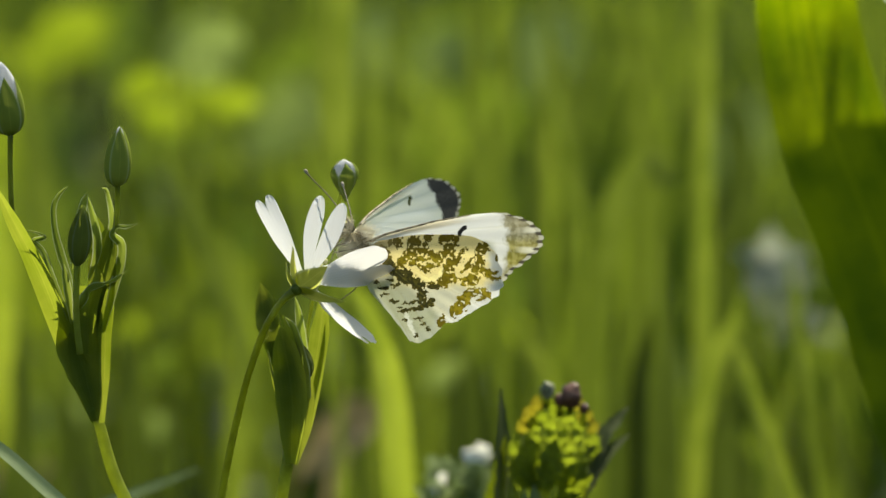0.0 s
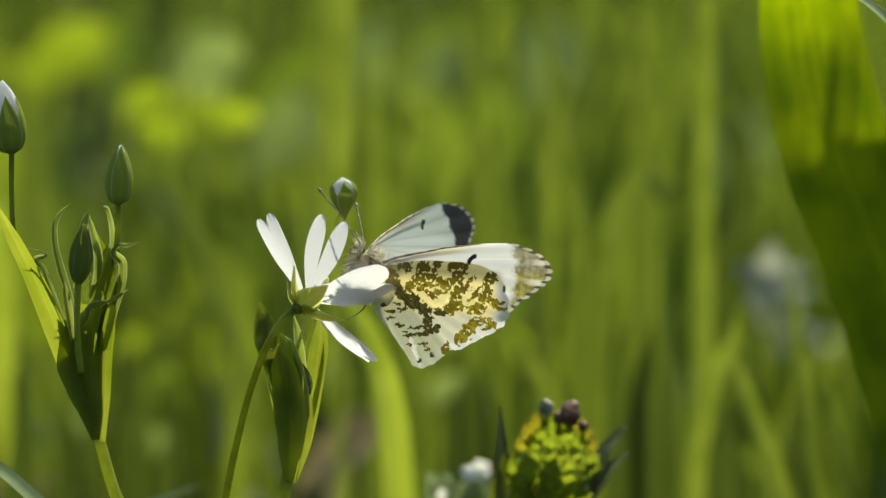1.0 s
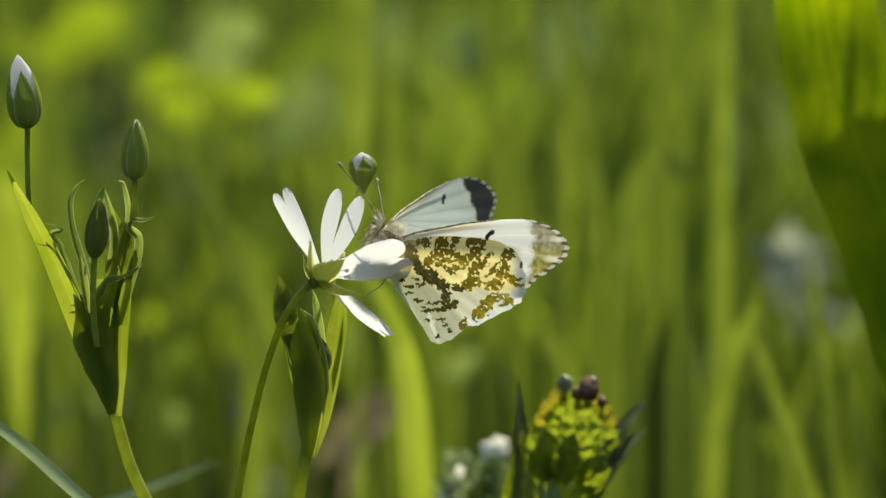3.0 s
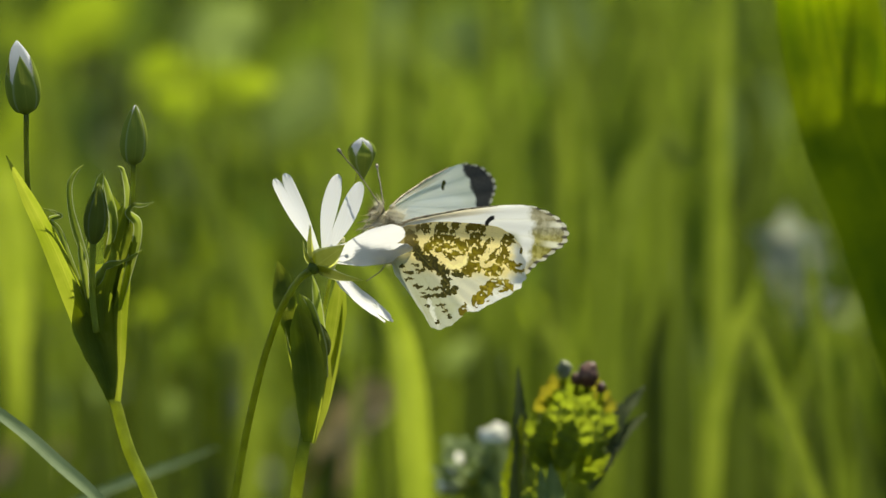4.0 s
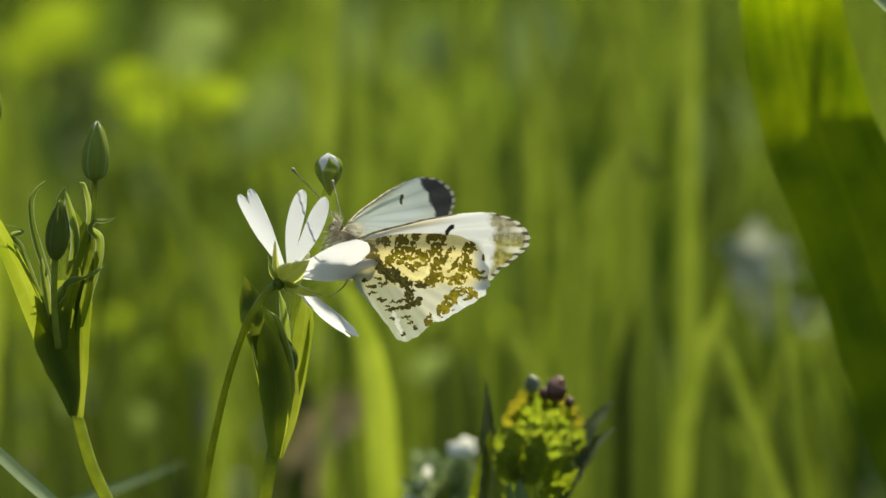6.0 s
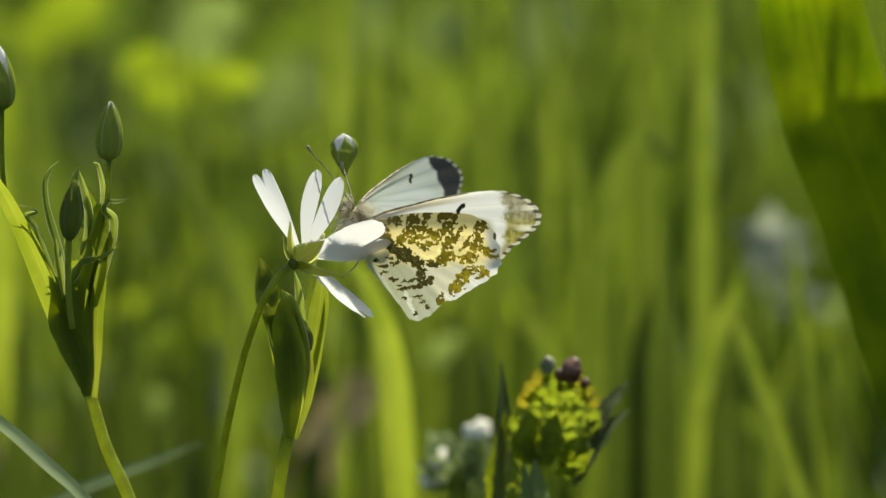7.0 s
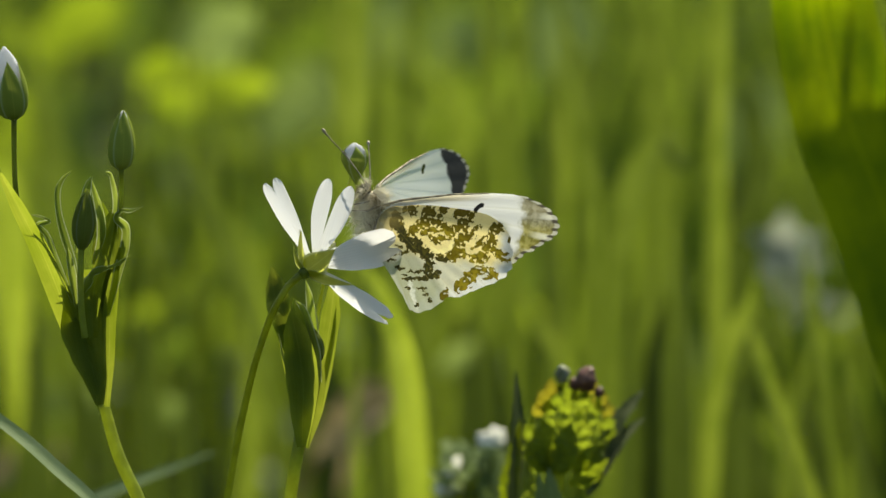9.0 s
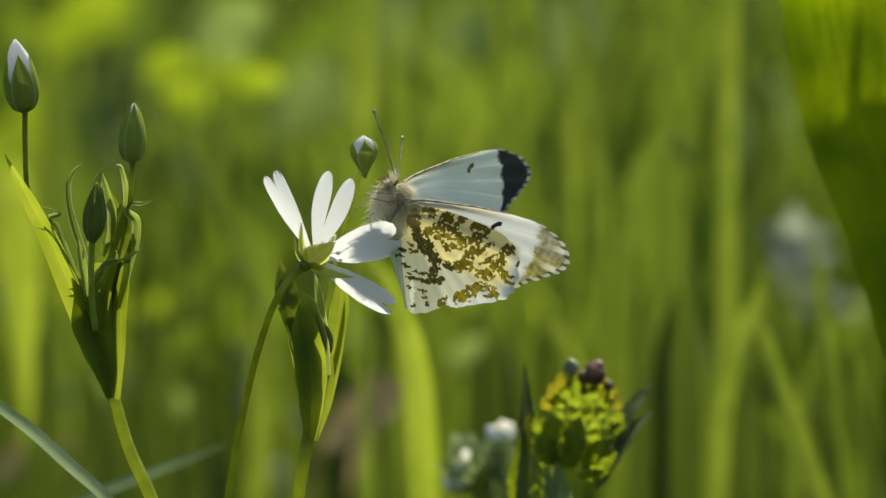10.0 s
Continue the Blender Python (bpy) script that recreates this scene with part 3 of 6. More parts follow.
    bud(root, spot(-58.67, 18.32, 0.0008), spot(-60.04, 28.8, 0.0), 0.00230, 0.26, "swollen bud with folded white petals showing")
    bud(root, spot(-43.50, 11.06, 0.002), spot(-43.09, 19.61, 0.002), 0.00180, -0.02, "closed green bud with a white tip")
    bud(root, spot(-49.15, -0.40, -0.0045), spot(-48.3, 8.4, -0.0042), 0.00155, 0.0, "tight green bud", False)
    return root


def make_leafy_stitchwort():
    foot = Vector((spot(-21.71, -35.59).x, 0.004, 0.0))
    root = thing("stitchwort_leafy_stem", foot, "stitchwort stem with broad-based leaves and small buds", "wildflower", "stitchwort plants")
    low = spot(-20.09, -35.59, 0.004)
    bm = tube(bmesh.new(), [foot - mm(0, 0, 3), foot * 0.6 + low * 0.4 + mm(-2, 0, 0), low, spot(-19.21, -30.18, 0.003), spot(-18.56, -26.71, 0.003)], [0.0011, 0.0010, 0.00092, 0.0009, 0.0009], 34, 12)
    part("stem", bm, STEM, root)
    hairs_on(root, [(-20.09, -35.59), (-19.21, -30.18), (-18.56, -26.71)], 0.0009, 80, 0.0003, 0.003, 7)
    part("node", ball(bmesh.new(), spot(-18.56, -26.87, 0.003), (0.0010, 0.0010, 0.0012)), STEM, root)
    # the broad clasping leaf, doubled by an added layer behind that shades it
    for d in (0.0, 0.0008):
        leaf(root, [(-18.39, -28.56), (-18.31, -24.12), (-18.20, -20.09), (-18.60, -16.05), (-19.30, -12.02), (-19.92, -8.79)], [w * (1 - 60 * d) for w in (1.5, 3.4, 4.5, 4.7, 3.5, 0.4)], (-0.1, -0.95, 0.2), -0.003 + d, 0.002, fold=0.12)
    leaf(root, [(-18.23, -28.56), (-17.42, -23.31), (-17.10, -19.28), (-17.42, -15.25), (-18.39, -11.62), (-19.68, -7.99)], [1.5, 3.4, 4.0, 3.6, 2.2, 0.2], (0.3, -0.9, 0.2), 0.0015, 0.003, fold=0.35)
    leaf(root, [(-18.39, -28.56), (-19.04, -23.31), (-19.68, -19.28), (-20.33, -16.05), (-20.65, -12.02), (-20.09, -8.39)], [0.8, 1.4, 1.6, 1.8, 2.2, 0.2], (-0.2, -0.9, -0.3), 0.0042, 0.002, fold=0.25)
    # added backing layers that block sun from the clasping leaf
    for d in (0.0032, 0.0042):
        leaf(root, [(-18.39, -28.56), (-18.23, -23.31), (-18.07, -19.28), (-17.91, -16.05), (-17.59, -12.83)], [1.4, 3.4, 5.4, 5.6, 2.0], (0.0, -0.95, 0.2), d, 0.001, fold=0.12)
    # long leaf glowing in the sun
    leaf(root, [(-18.07, -28.56), (-16.46, -23.31), (-15.49, -18.47), (-14.84, -13.63), (-14.20, -9.60), (-13.71, -4.76)], [1.3, 2.2, 2.6, 3.0, 2.9, 1.2], (-0.25, -0.92, -0.25), 0.006, 0.003, fold=0.22)
    leaf(root, [(-17.59, -27.35), (-15.65, -20.89), (-14.68, -16.86), (-13.87, -12.83), (-13.39, -7.99)], [0.6, 1.0, 1.0, 0.9, 0.2], (-0.5, -0.85, 0.2), 0.0045, 0.003, fold=0.4)
    # dark pointed leaf beside the flower stalk, two added layers close behind shading it
    leaf(root, [(-19.28, -17.67), (-21.30, -11.21), (-22.02, -8.39), (-22.43, -5.97), (-22.75, -2.66)], [0.9, 2.3, 3.0, 2.5, 0.15], (-0.3, -0.85, 0.4), 0.001, 0.008, fold=0.05)
    for d in (0.4, 0.8):
        leaf(root, [(-19.28 + 0.6 * d, -17.67), (-21.22 + 0.6 * d, -11.21 + d), (-21.94 + 0.6 * d, -8.39 + d), (-22.34 + 0.5 * d, -6.0 + d), (-22.67 + 0.2 * d, -2.9)], [0.8, 2.3, 2.9, 2.4, 0.15], (-0.3, -0.85, 0.4), 0.001 + d / 1000, 0.008, fold=0.05)
    # small closed buds and bracts between the leaves
    leaf(root, [(-17.91, -16.86), (-18.39, -12.83), (-19.04, -10.00), (-19.60, -7.34)], [0.9, 1.9, 1.8, 0.15], (0.2, -0.95, 0.2), -0.0005, 0.001, fold=0.4)
    leaf(root, [(-16.05, -19.28), (-16.62, -15.25), (-17.59, -11.21), (-18.39, -8.63), (-19.28, -7.58)], [0.9, 1.7, 1.5, 0.9, 0.1], (0.3, -0.9, 0.2), 0.0, 0.002, fold=0.5, material=BRACT, name="bract")
    leaf(root, [(-15.65, -18.47), (-16.46, -13.63), (-16.94, -9.60), (-17.34, -6.78), (-17.83, -4.76)], [0.8, 1.6, 1.5, 1.0, 0.15], (-0.2, -0.9, 0.3), 0.004, 0.002, fold=0.5, material=BRACT, name="bract")
    leaf(root, [(-20.49, -17.67), (-21.30, -15.25), (-21.62, -13.23), (-21.78, -12.18)], [0.5, 0.7, 0.5, 0.1], (0.9, -0.4, 0.1), 0.0, 0.0, fold=0.4, material=BRACT, name="bract")
    bud(root, spot(*(-17.02, -15.65), 0.002), spot(*(-18.39, -9.60), 0.002), 0.0013, 0.0, "tight green bud", False)
    bud(root, spot(*(-15.65, -16.05), 0.003), spot(*(-17.59, -10.81), 0.003), 0.0011, 0.0, "tight green bud", False)
    stalk(root, [(-17.92, -20.90), (-17.43, -16.87), (-16.14, -9.60), (-14.36, -0.73), (-12.43, 5.73), (-11.14, 10.25)], [0.36, 0.32, 0.28, 0.26, 0.25, 0.3], 0.012, name="flower_stalk")
    bud(root, spot(-10.6, 8.9, 0.012), spot(-10.85, 14.9, 0.011), 0.0019, 0.07, "green bud opening to white at its tip", swell=2.1)
    return root


def lobed_petal(length, width, droop, cup, split, cleft=0.045):
    """A white petal split into two rounded lobes; grows along +Y from its claw, upper side +Z."""
    bm = bmesh.new()
    uvl = uv_of(bm)
    n, cross = 22, 6
    for lobe in (-1, 1):
        grid = []
        for i in range(n + 1):
            s = 1 - (1 - i / n) ** 1.7
            outer = width * 0.5 * (0.13 + 0.87 * math.sin(min(1, s / 0.72) * math.pi / 2) ** 1.1)
            gap = max(0.0, (s - split) / (1 - split)) ** 1.2 * width * cleft
            end = 0.72 if split < 0.5 else 0.84
            if s > end:
                q = (s - end) / (1 - end)
                mid = (outer + gap) * 0.5 + 0.06 * width * q * 0.0
                half = (outer - gap) * 0.5 * math.sqrt(max(0.0, 1 - q ** 2.2))
                a, b = mid - half, mid + half
            else:
                a, b = gap, outer
            row = []
            for k in range(cross + 1):
                x = lobe * (a + (b - a) * k / cross)
                z = cup * (x / width) ** 2 * width * 2 + droop * length * (s - s * s * 1.25) + 0.00012 * math.sin(x / width * 40) * s
                z += 0.00025 * lobe * math.sin(s * 4.0) * (k / cross)
                row.append((bm.verts.new((x, s * length, z)), (0.5 + x / width, s)))
            grid.append(row)
        for i in range(n):
            for k in range(cross):
                quad = [grid[i][k], grid[i][k + 1], grid[i + 1][k + 1], grid[i + 1][k]]
                if lobe < 0:
                    quad.reverse()
                f = bm.faces.new([c[0] for c in quad])
                for lp, c in zip(f.loops, quad):
                    lp[uvl].uv = c[1]
    bmesh.ops.remove_doubles(bm, verts=bm.verts, dist=1e-6)
    return bm


def aimed(at, tip, facing):
    """Pose with +Y to the tip and +Z towards facing."""
    y = (Vector(tip)).normalized()
    z = Vector(facing)
    z = (z - y * z.dot(y)).normalized()
    x = y.cross(z)
    m = Matrix((x, y, z)).transposed().to_4x4()
    m.translation = at
    return m


AXIS = Vector((0.62, 0.48, 0.45)).normalized()


def make_flower():
    """The open flower on its stalk; the petals turn a little in their claws when the butterfly pushes them."""
    foot = Vector((spot(-31.39, -35.59).x - 0.004, 0.010, 0.0))
    root = thing("stitchwort_in_flower", foot, "white stitchwort flower on a thin arching green stalk", "wildflower", "stitchwort plants")
    low = spot(-28.89, -35.59, 0.010)
    path = [foot - mm(0, 0, 3), foot * 0.6 + low * 0.4 + mm(-1, 0, 0), low, spot(-26.79, -24.53, 0.007), spot(-23.97, -13.80, 0.003), spot(-21.39, -7.59), spot(-19.61, -5.08), spot(-18.32, -4.04)]
    part("stem", tube(bmesh.new(), path, [0.00075, 0.00065, 0.00058, 0.00053, 0.0005, 0.0005, 0.0005, 0.00058], 40, 12), FLOWER_STALK, root)
    hairs_on(root, [(-28.89, -35.59, 0.010), (-26.79, -24.53, 0.007), (-23.97, -13.80, 0.003), (-21.39, -7.59, 0.0)], 0.0005, 160, 0.00035)
    at = spot(-17.83, -3.71)
    bm = ball(bmesh.new(), at, (0.0009, 0.0009, 0.0007), 8, 14, AXIS.to_track_quat("Z", "Y").to_matrix().to_4x4())
    head = part("flower_head", bm, STEM_DARK, root, "green cup holding five petals")
    petals = []
    tips = [((-6.4, 1.0, 12.0), 3.3, 13.0, 0.8, 0.02, (0.25, 0.9, 0.1)),
            ((3.9, -1.2, 12.4), 5.6, 12.0, 0.34, 0.10, (0.2, 0.95, 0.0)),
            ((13.2, -2.2, 3.3), 7.0, 12.2, 0.88, 0.03, (0.15, 0.74, 0.62)),
            ((9.6, 3.0, -10.2), 4.8, 13.0, 0.84, 0.03, (0.58, 0.50, 0.64)),
            ((6.5, 12.0, -0.3), 4.5, 10.0, 0.45, 0.05, AXIS)]
    for tip, w, ln, split, cleft, face_to in tips:
        d = Vector(tip).normalized()
        pet = link("petal", lobed_petal(ln / 1000, w / 1000, -0.10, 0.14, split, cleft), PETAL, head)
        pet.matrix_basis = aimed(at - foot + AXIS * 0.0020 + d * 0.0006, d, face_to)
        petals.append(pet)
    for tip, w in [((4.7, -2.8, 3.9), 4.0), ((7.2, -1.0, -1.5), 2.8), ((-0.3, 1.2, 6.6), 2.2), ((-1.4, 1.6, 4.0), 2.0), ((4.5, 6.0, -2.0), 2.4)]:
        d = Vector(tip) / 1000
        bm = strip(bmesh.new(), [at, at + d * 0.5 - AXIS * 0.0007, at + d - AXIS * 0.0002], [w * 0.0005, w * 0.001, w * 0.0009, w * 0.0005, 0.0001], AXIS, 14, 6, 0.25)
        part("sepal", bm, SEPAL, head, "pale green pointed sepal")
    bm = bmesh.new()
    for k in range(10):
        a = 2 * math.pi * k / 10
        e1 = AXIS.orthogonal().normalized()
        e2 = AXIS.cross(e1)
        out = e1 * math.cos(a) + e2 * math.sin(a)
        tube(bm, [at + AXIS * 0.0008, at + AXIS * 0.003 + out * 0.0014, at + AXIS * 0.0052 + out * 0.0024], [0.0001, 0.00008, 0.00007], 6, 5)
        ball(bm, at + AXIS * 0.0054 + out * 0.0024, (0.00032, 0.00032, 0.00045), 5, 6)
    part("stamens", bm, plain_mat("pale_yellow_stamen", (0.6, 0.55, 0.2), (0.75, 0.7, 0.4), 900, 0.6), head, "pale yellow stamens")
    return root, petals


# ---- dead-nettle and its neighbours ----
def toothed_leaf(parent, foot, tip, width, facing, material, label="", crinkle=0.1, n=25, name="leaf"):
    foot, tip = Vector(foot), Vector(tip)
    d = tip - foot
    up = Vector(facing).normalized()
    mid = foot + d * 0.5 + up * d.length * 0.1
    bm = strip(bmesh.new(), [foot, mid, tip], [width * 0.25, width * 0.85, width, width * 0.85, width * 0.5, width * 0.06], facing, n, 8, 0.25, crinkle, 0.0, 0.2)
    for v in bm.verts:
        v.co += up * noise.noise(v.co * 700) * width * 0.06
    return part(name, bm, material, parent, label)


def make_nettle():
    y = 0.045
    k = (DIST + y) / DIST
    foot = Vector((spot(16.22, -35.59, y).x, y, 0.0))
    root = thing("dead_nettle", foot, "young dead-nettle with crinkled yellow-green leaves and purple buds", "wildflower")
    low = spot(16.62, -35.59, y)
    part("stem", tube(bmesh.new(), [foot - mm(0, 0, 3), foot * 0.5 + low * 0.5 + mm(1, 0, 0), low, spot(17.3, -33.5, y), spot(17.6, -31.5, y)], [0.0017, 0.0016, 0.0015, 0.0014, 0.0008], 24, 8), STEM_DARK, root)
    rnd = random.Random(3)
    centre = spot(19.37, -26.15, y)
    # crinkled young leaves, overlapping like scales on a dome
    for row in range(8):
        count = (6, 7, 7, 7, 6, 6, 5, 4)[row]
        for col in range(count):
            x = (col - (count - 1) / 2) * 1.9 + rnd.uniform(-0.3, 0.3)
            p = centre + Vector((x, -0.15 * row + rnd.uniform(-0.5, 0.5) + 0.02 * x * x, -5.0 + 1.66 * row + rnd.uniform(-0.3, 0.3) - 0.02 * x * x)) * (k / 1000)
            d = Vector((0.06 * x + rnd.uniform(-0.3, 0.3), rnd.uniform(-0.25, 0.1), 1.0)).normalized() * rnd.uniform(0.0021, 0.0027) * k
            up = (x * 0.08 + rnd.uniform(-0.25, 0.25), -0.9, rnd.uniform(-0.5, 0.1))
            toothed_leaf(root, p - d * 0.4, p + d * 0.6, rnd.uniform(0.0021, 0.0027) * k, up, RUSTY if row > 4 and col in (0, count - 1) else NETTLE, "", 0.3, 9)
    # larger leaves round it
    for foot_, tip_, w, facing, mat, dy, lean in (
        ((17.02, -32.03), (14.84, -24.28), 4.6, (-0.1, -0.8, 0.55), NETTLE_DARK, -0.006, 0.003),
        ((17.42, -32.03), (19.36, -25.09), 4.0, (0.2, -0.8, 0.55), NETTLE_DARK, -0.0075, 0.003),
        ((16.62, -32.03), (12.99, -27.75), 4.0, (-0.3, -0.8, 0.5), NETTLE_DARK, -0.0055, 0.002),
        ((17.42, -32.59), (17.42, -27.75), 5.2, (0.0, -0.85, 0.5), NETTLE_DARK, -0.005, 0.002),
        ((20.25, -32.99), (23.88, -28.15), 4.0, (0.3, -0.7, 0.6), NETTLE_DARK, -0.005, 0.002),
        ((19.04, -33.80), (24.68, -30.17), 3.6, (0.1, -0.6, -0.5), NETTLE, -0.006, 0.0),
        ((22.26, -32.99), (29.69, -20.49), 4.4, (-0.5, -0.6, 0.6), NETTLE_DULL, 0.0, 0.006),
        ((22.67, -33.40), (29.93, -24.28), 3.2, (-0.4, -0.6, 0.7), NETTLE_DULL, -0.002, 0.005),
        ((21.86, -35.41), (27.27, -27.75), 3.0, (-0.4, -0.6, 0.7), NETTLE_DULL, -0.003, 0.003),
        ((10.33, -45.09), (11.54, -17.50), 3.0, (0.3, -0.9, 0.3), NETTLE_DULL, 0.0, 0.008),
        ((11.37, -41.87), (12.18, -24.52), 3.6, (-0.5, -0.7, -0.2), NETTLE_DARK, 0.003, 0.0),
        ((16.21, -41.87), (12.99, -30.57), 3.8, (-0.5, -0.8, 0.3), NETTLE, -0.002, 0.0),
        ((17.42, -41.87), (16.21, -31.54), 3.2, (-0.1, -0.9, 0.5), DOWNY, -0.008, 0.0),
        ((16.21, -40.25), (14.84, -32.03), 2.0, (-0.4, -0.9, 0.4), DOWNY, -0.0085, 0.0)):
        toothed_leaf(root, spot(*foot_, y + dy), spot(*tip_, y + dy + lean), w * k / 1000, facing, mat)
    for (px, py), r, mat, lab in (((18.15, -18.1), 1.1, BUD_GREY, "grey-green bud"), ((21.5, -18.9), 1.6, BUD_DARK, "dark purple bud"), ((20.01, -19.45), 0.9, BUD_DARK, "dark purple bud"), ((23.40, -20.74), 0.7, BUD_DARK, "small purple bud")):
        p = spot(px, py, y - 0.004)
        bm = ball(bmesh.new(), p, (r * k / 1000, r * k / 1000, r * 1.15 * k / 1000), 14, 18)
        for v in bm.verts:
            v.co += (v.co - p) * 0.22 * noise.noise(v.co * 900)
        part("bud", bm, mat, root, lab)
        part("bud_stalk", tube(bmesh.new(), [p - mm(0, -3.0, 3), p - mm(0, -0.6, 0.6)], [0.0006, 0.0005], 4, 6), STEM_DARK, root)
    return root


def make_downy_plant():
    y = 0.10
    k = (DIST + y) / DIST
    foot = Vector((spot(4.52, -37.04, y).x, y, 0.0))
    root = thing("downy_herb", foot, "grey-green downy herb with whitish shoot tips", "wildflower")
    low = spot(4.92, -37.04, y)
    part("stem", tube(bmesh.new(), [foot - mm(0, 0, 3), foot * 0.5 + low * 0.5, low, spot(5.33, -32.20, y)], [0.0018, 0.0016, 0.0014, 0.001], 16, 8), STEM_DARK, root)
    rnd = random.Random(8)
    for i in range(58):
        u, v = (5.16, -33.97)
        a = rnd.uniform(0, 6.28)
        p = spot(u + math.cos(a) * rnd.uniform(0.5, 3.2), v + rnd.uniform(-3.5, 4.0), y + math.sin(a) * 0.004)
        d = Vector((math.cos(a), math.sin(a), rnd.uniform(-0.1, 1.0))) * rnd.uniform(0.002, 0.0038) * k
        toothed_leaf(root, p, p + d, rnd.uniform(0.0016, 0.0028) * k, (-math.cos(a) * 0.4, -0.7, 0.7), DOWNY, "", 0.3, 11)
    for (u, v), r in (((8.15, -27.76), 1.5), ((2.50, -31.23), 1.1), ((1.29, -34.30), 1.3), ((2.26, -32.60), 0.8)):
        p = spot(u, v, y)
        bm = ball(bmesh.new(), p, [r * 0.001 * k] * 3, 14, 18)
        for w in bm.verts:
            w.co += (w.co - p) * 1.1 * noise.noise(w.co * 1100)
        part("shoot_tip", bm, plain_mat("white_down", (0.70, 0.68, 0.54), (0.86, 0.84, 0.70), 800, 0.9), root, "whitish downy shoot tip")
        part("shoot_stalk", tube(bmesh.new(), [p - mm(-1, 0, 1), spot(5.00, -35.43, y)], [0.0006, 0.0007], 4, 6), STEM_DARK, root)
    return root


# ---- butterfly ----
def wing_nodes(n):
    vec, a, b = n.uv("UVMap")          # millimetres / 10 in the wing's plane
    rim, s, r = n.uv("rim")            # along the margin, and 0 at the hinge to 1 at the margin
    a = n.math("MULTIPLY", a, 10.0)
    b = n.math("MULTIPLY", b, 10.0)
    return vec, a, b, s, r


def vein_lines(n, a, b, count, width=0.10):
    ang = n.math("ARCTAN2", n.math("SUBTRACT", b, 0.6), n.math("ADD", a, 2.5))
    saw = n.math("FRACT", n.math("MULTIPLY", n.math("ADD", ang, 3.0), count))
    dist = n.math("ABSOLUTE", n.math("SUBTRACT", saw, 0.5))
    return n.ramp(dist, width, 0.02)


def oval(n, vec, a, b, ra, rb, tilt=0.0):
    """How far from the middle of an oval mark: 1 on its edge; tilt in degrees."""
    m = n.tree.nodes.new("ShaderNodeMapping")
    m.vector_type = "TEXTURE"
    n.put(m.inputs["Vector"], vec)
    m.inputs["Location"].default_value = (a, b, 0)
    m.inputs["Rotation"].default_value = (0, 0, math.radians(tilt))
    m.inputs["Scale"].default_value = (ra, rb, 1)
    v = n.tree.nodes.new("ShaderNodeVectorMath")
    v.operation = "LENGTH"
    n.put(v.inputs[0], m.outputs[0])
    return v.outputs["Value"]


def frayed(n, vec, scale, amount):
    """The wing's millimetres, shifted a little by noise so that marks get ragged edges."""
    t = n.tree.nodes.new("ShaderNodeTexNoise")
    t.inputs["Scale"].default_value = scale
    t.inputs["Detail"].default_value = 2.0
    n.put(t.inputs["Vector"], vec)
    c = n.tree.nodes.new("ShaderNodeVectorMath")
    c.operation = "SUBTRACT"
    n.put(c.inputs[0], t.outputs["Color"])
    c.inputs[1].default_value = (0.5, 0.5, 0.5)
    g = n.tree.nodes.new("ShaderNodeVectorMath")
    g.operation = "MULTIPLY"
    n.put(g.inputs[0], c.outputs[0])
    g.inputs[1].default_value = (amount, amount, 0)
    s = n.tree.nodes.new("ShaderNodeVectorMath")
    s.operation = "MULTIPLY_ADD"
    n.put(s.inputs[0], vec)
    s.inputs[1].default_value = (10, 10, 0)
    n.put(s.inputs[2], g.outputs[0])
    return s.outputs[0]


def marks(n, vec, ovals, soft=0.08):
    d = None
    for o in ovals:
        e = oval(n, vec, *o)
        d = e if d is None else n.math("SMOOTH_MIN", d, e, soft)
    return d


def crescent(n, vec):
    return n.math("MULTIPLY", n.ramp(oval(n, vec, 13.4, 1.35, 0.95, 0.42, 42), 1.12, 0.88), n.ramp(oval(n, vec, 13.75, 0.95, 0.75, 0.34, 42), 0.8, 1.15))


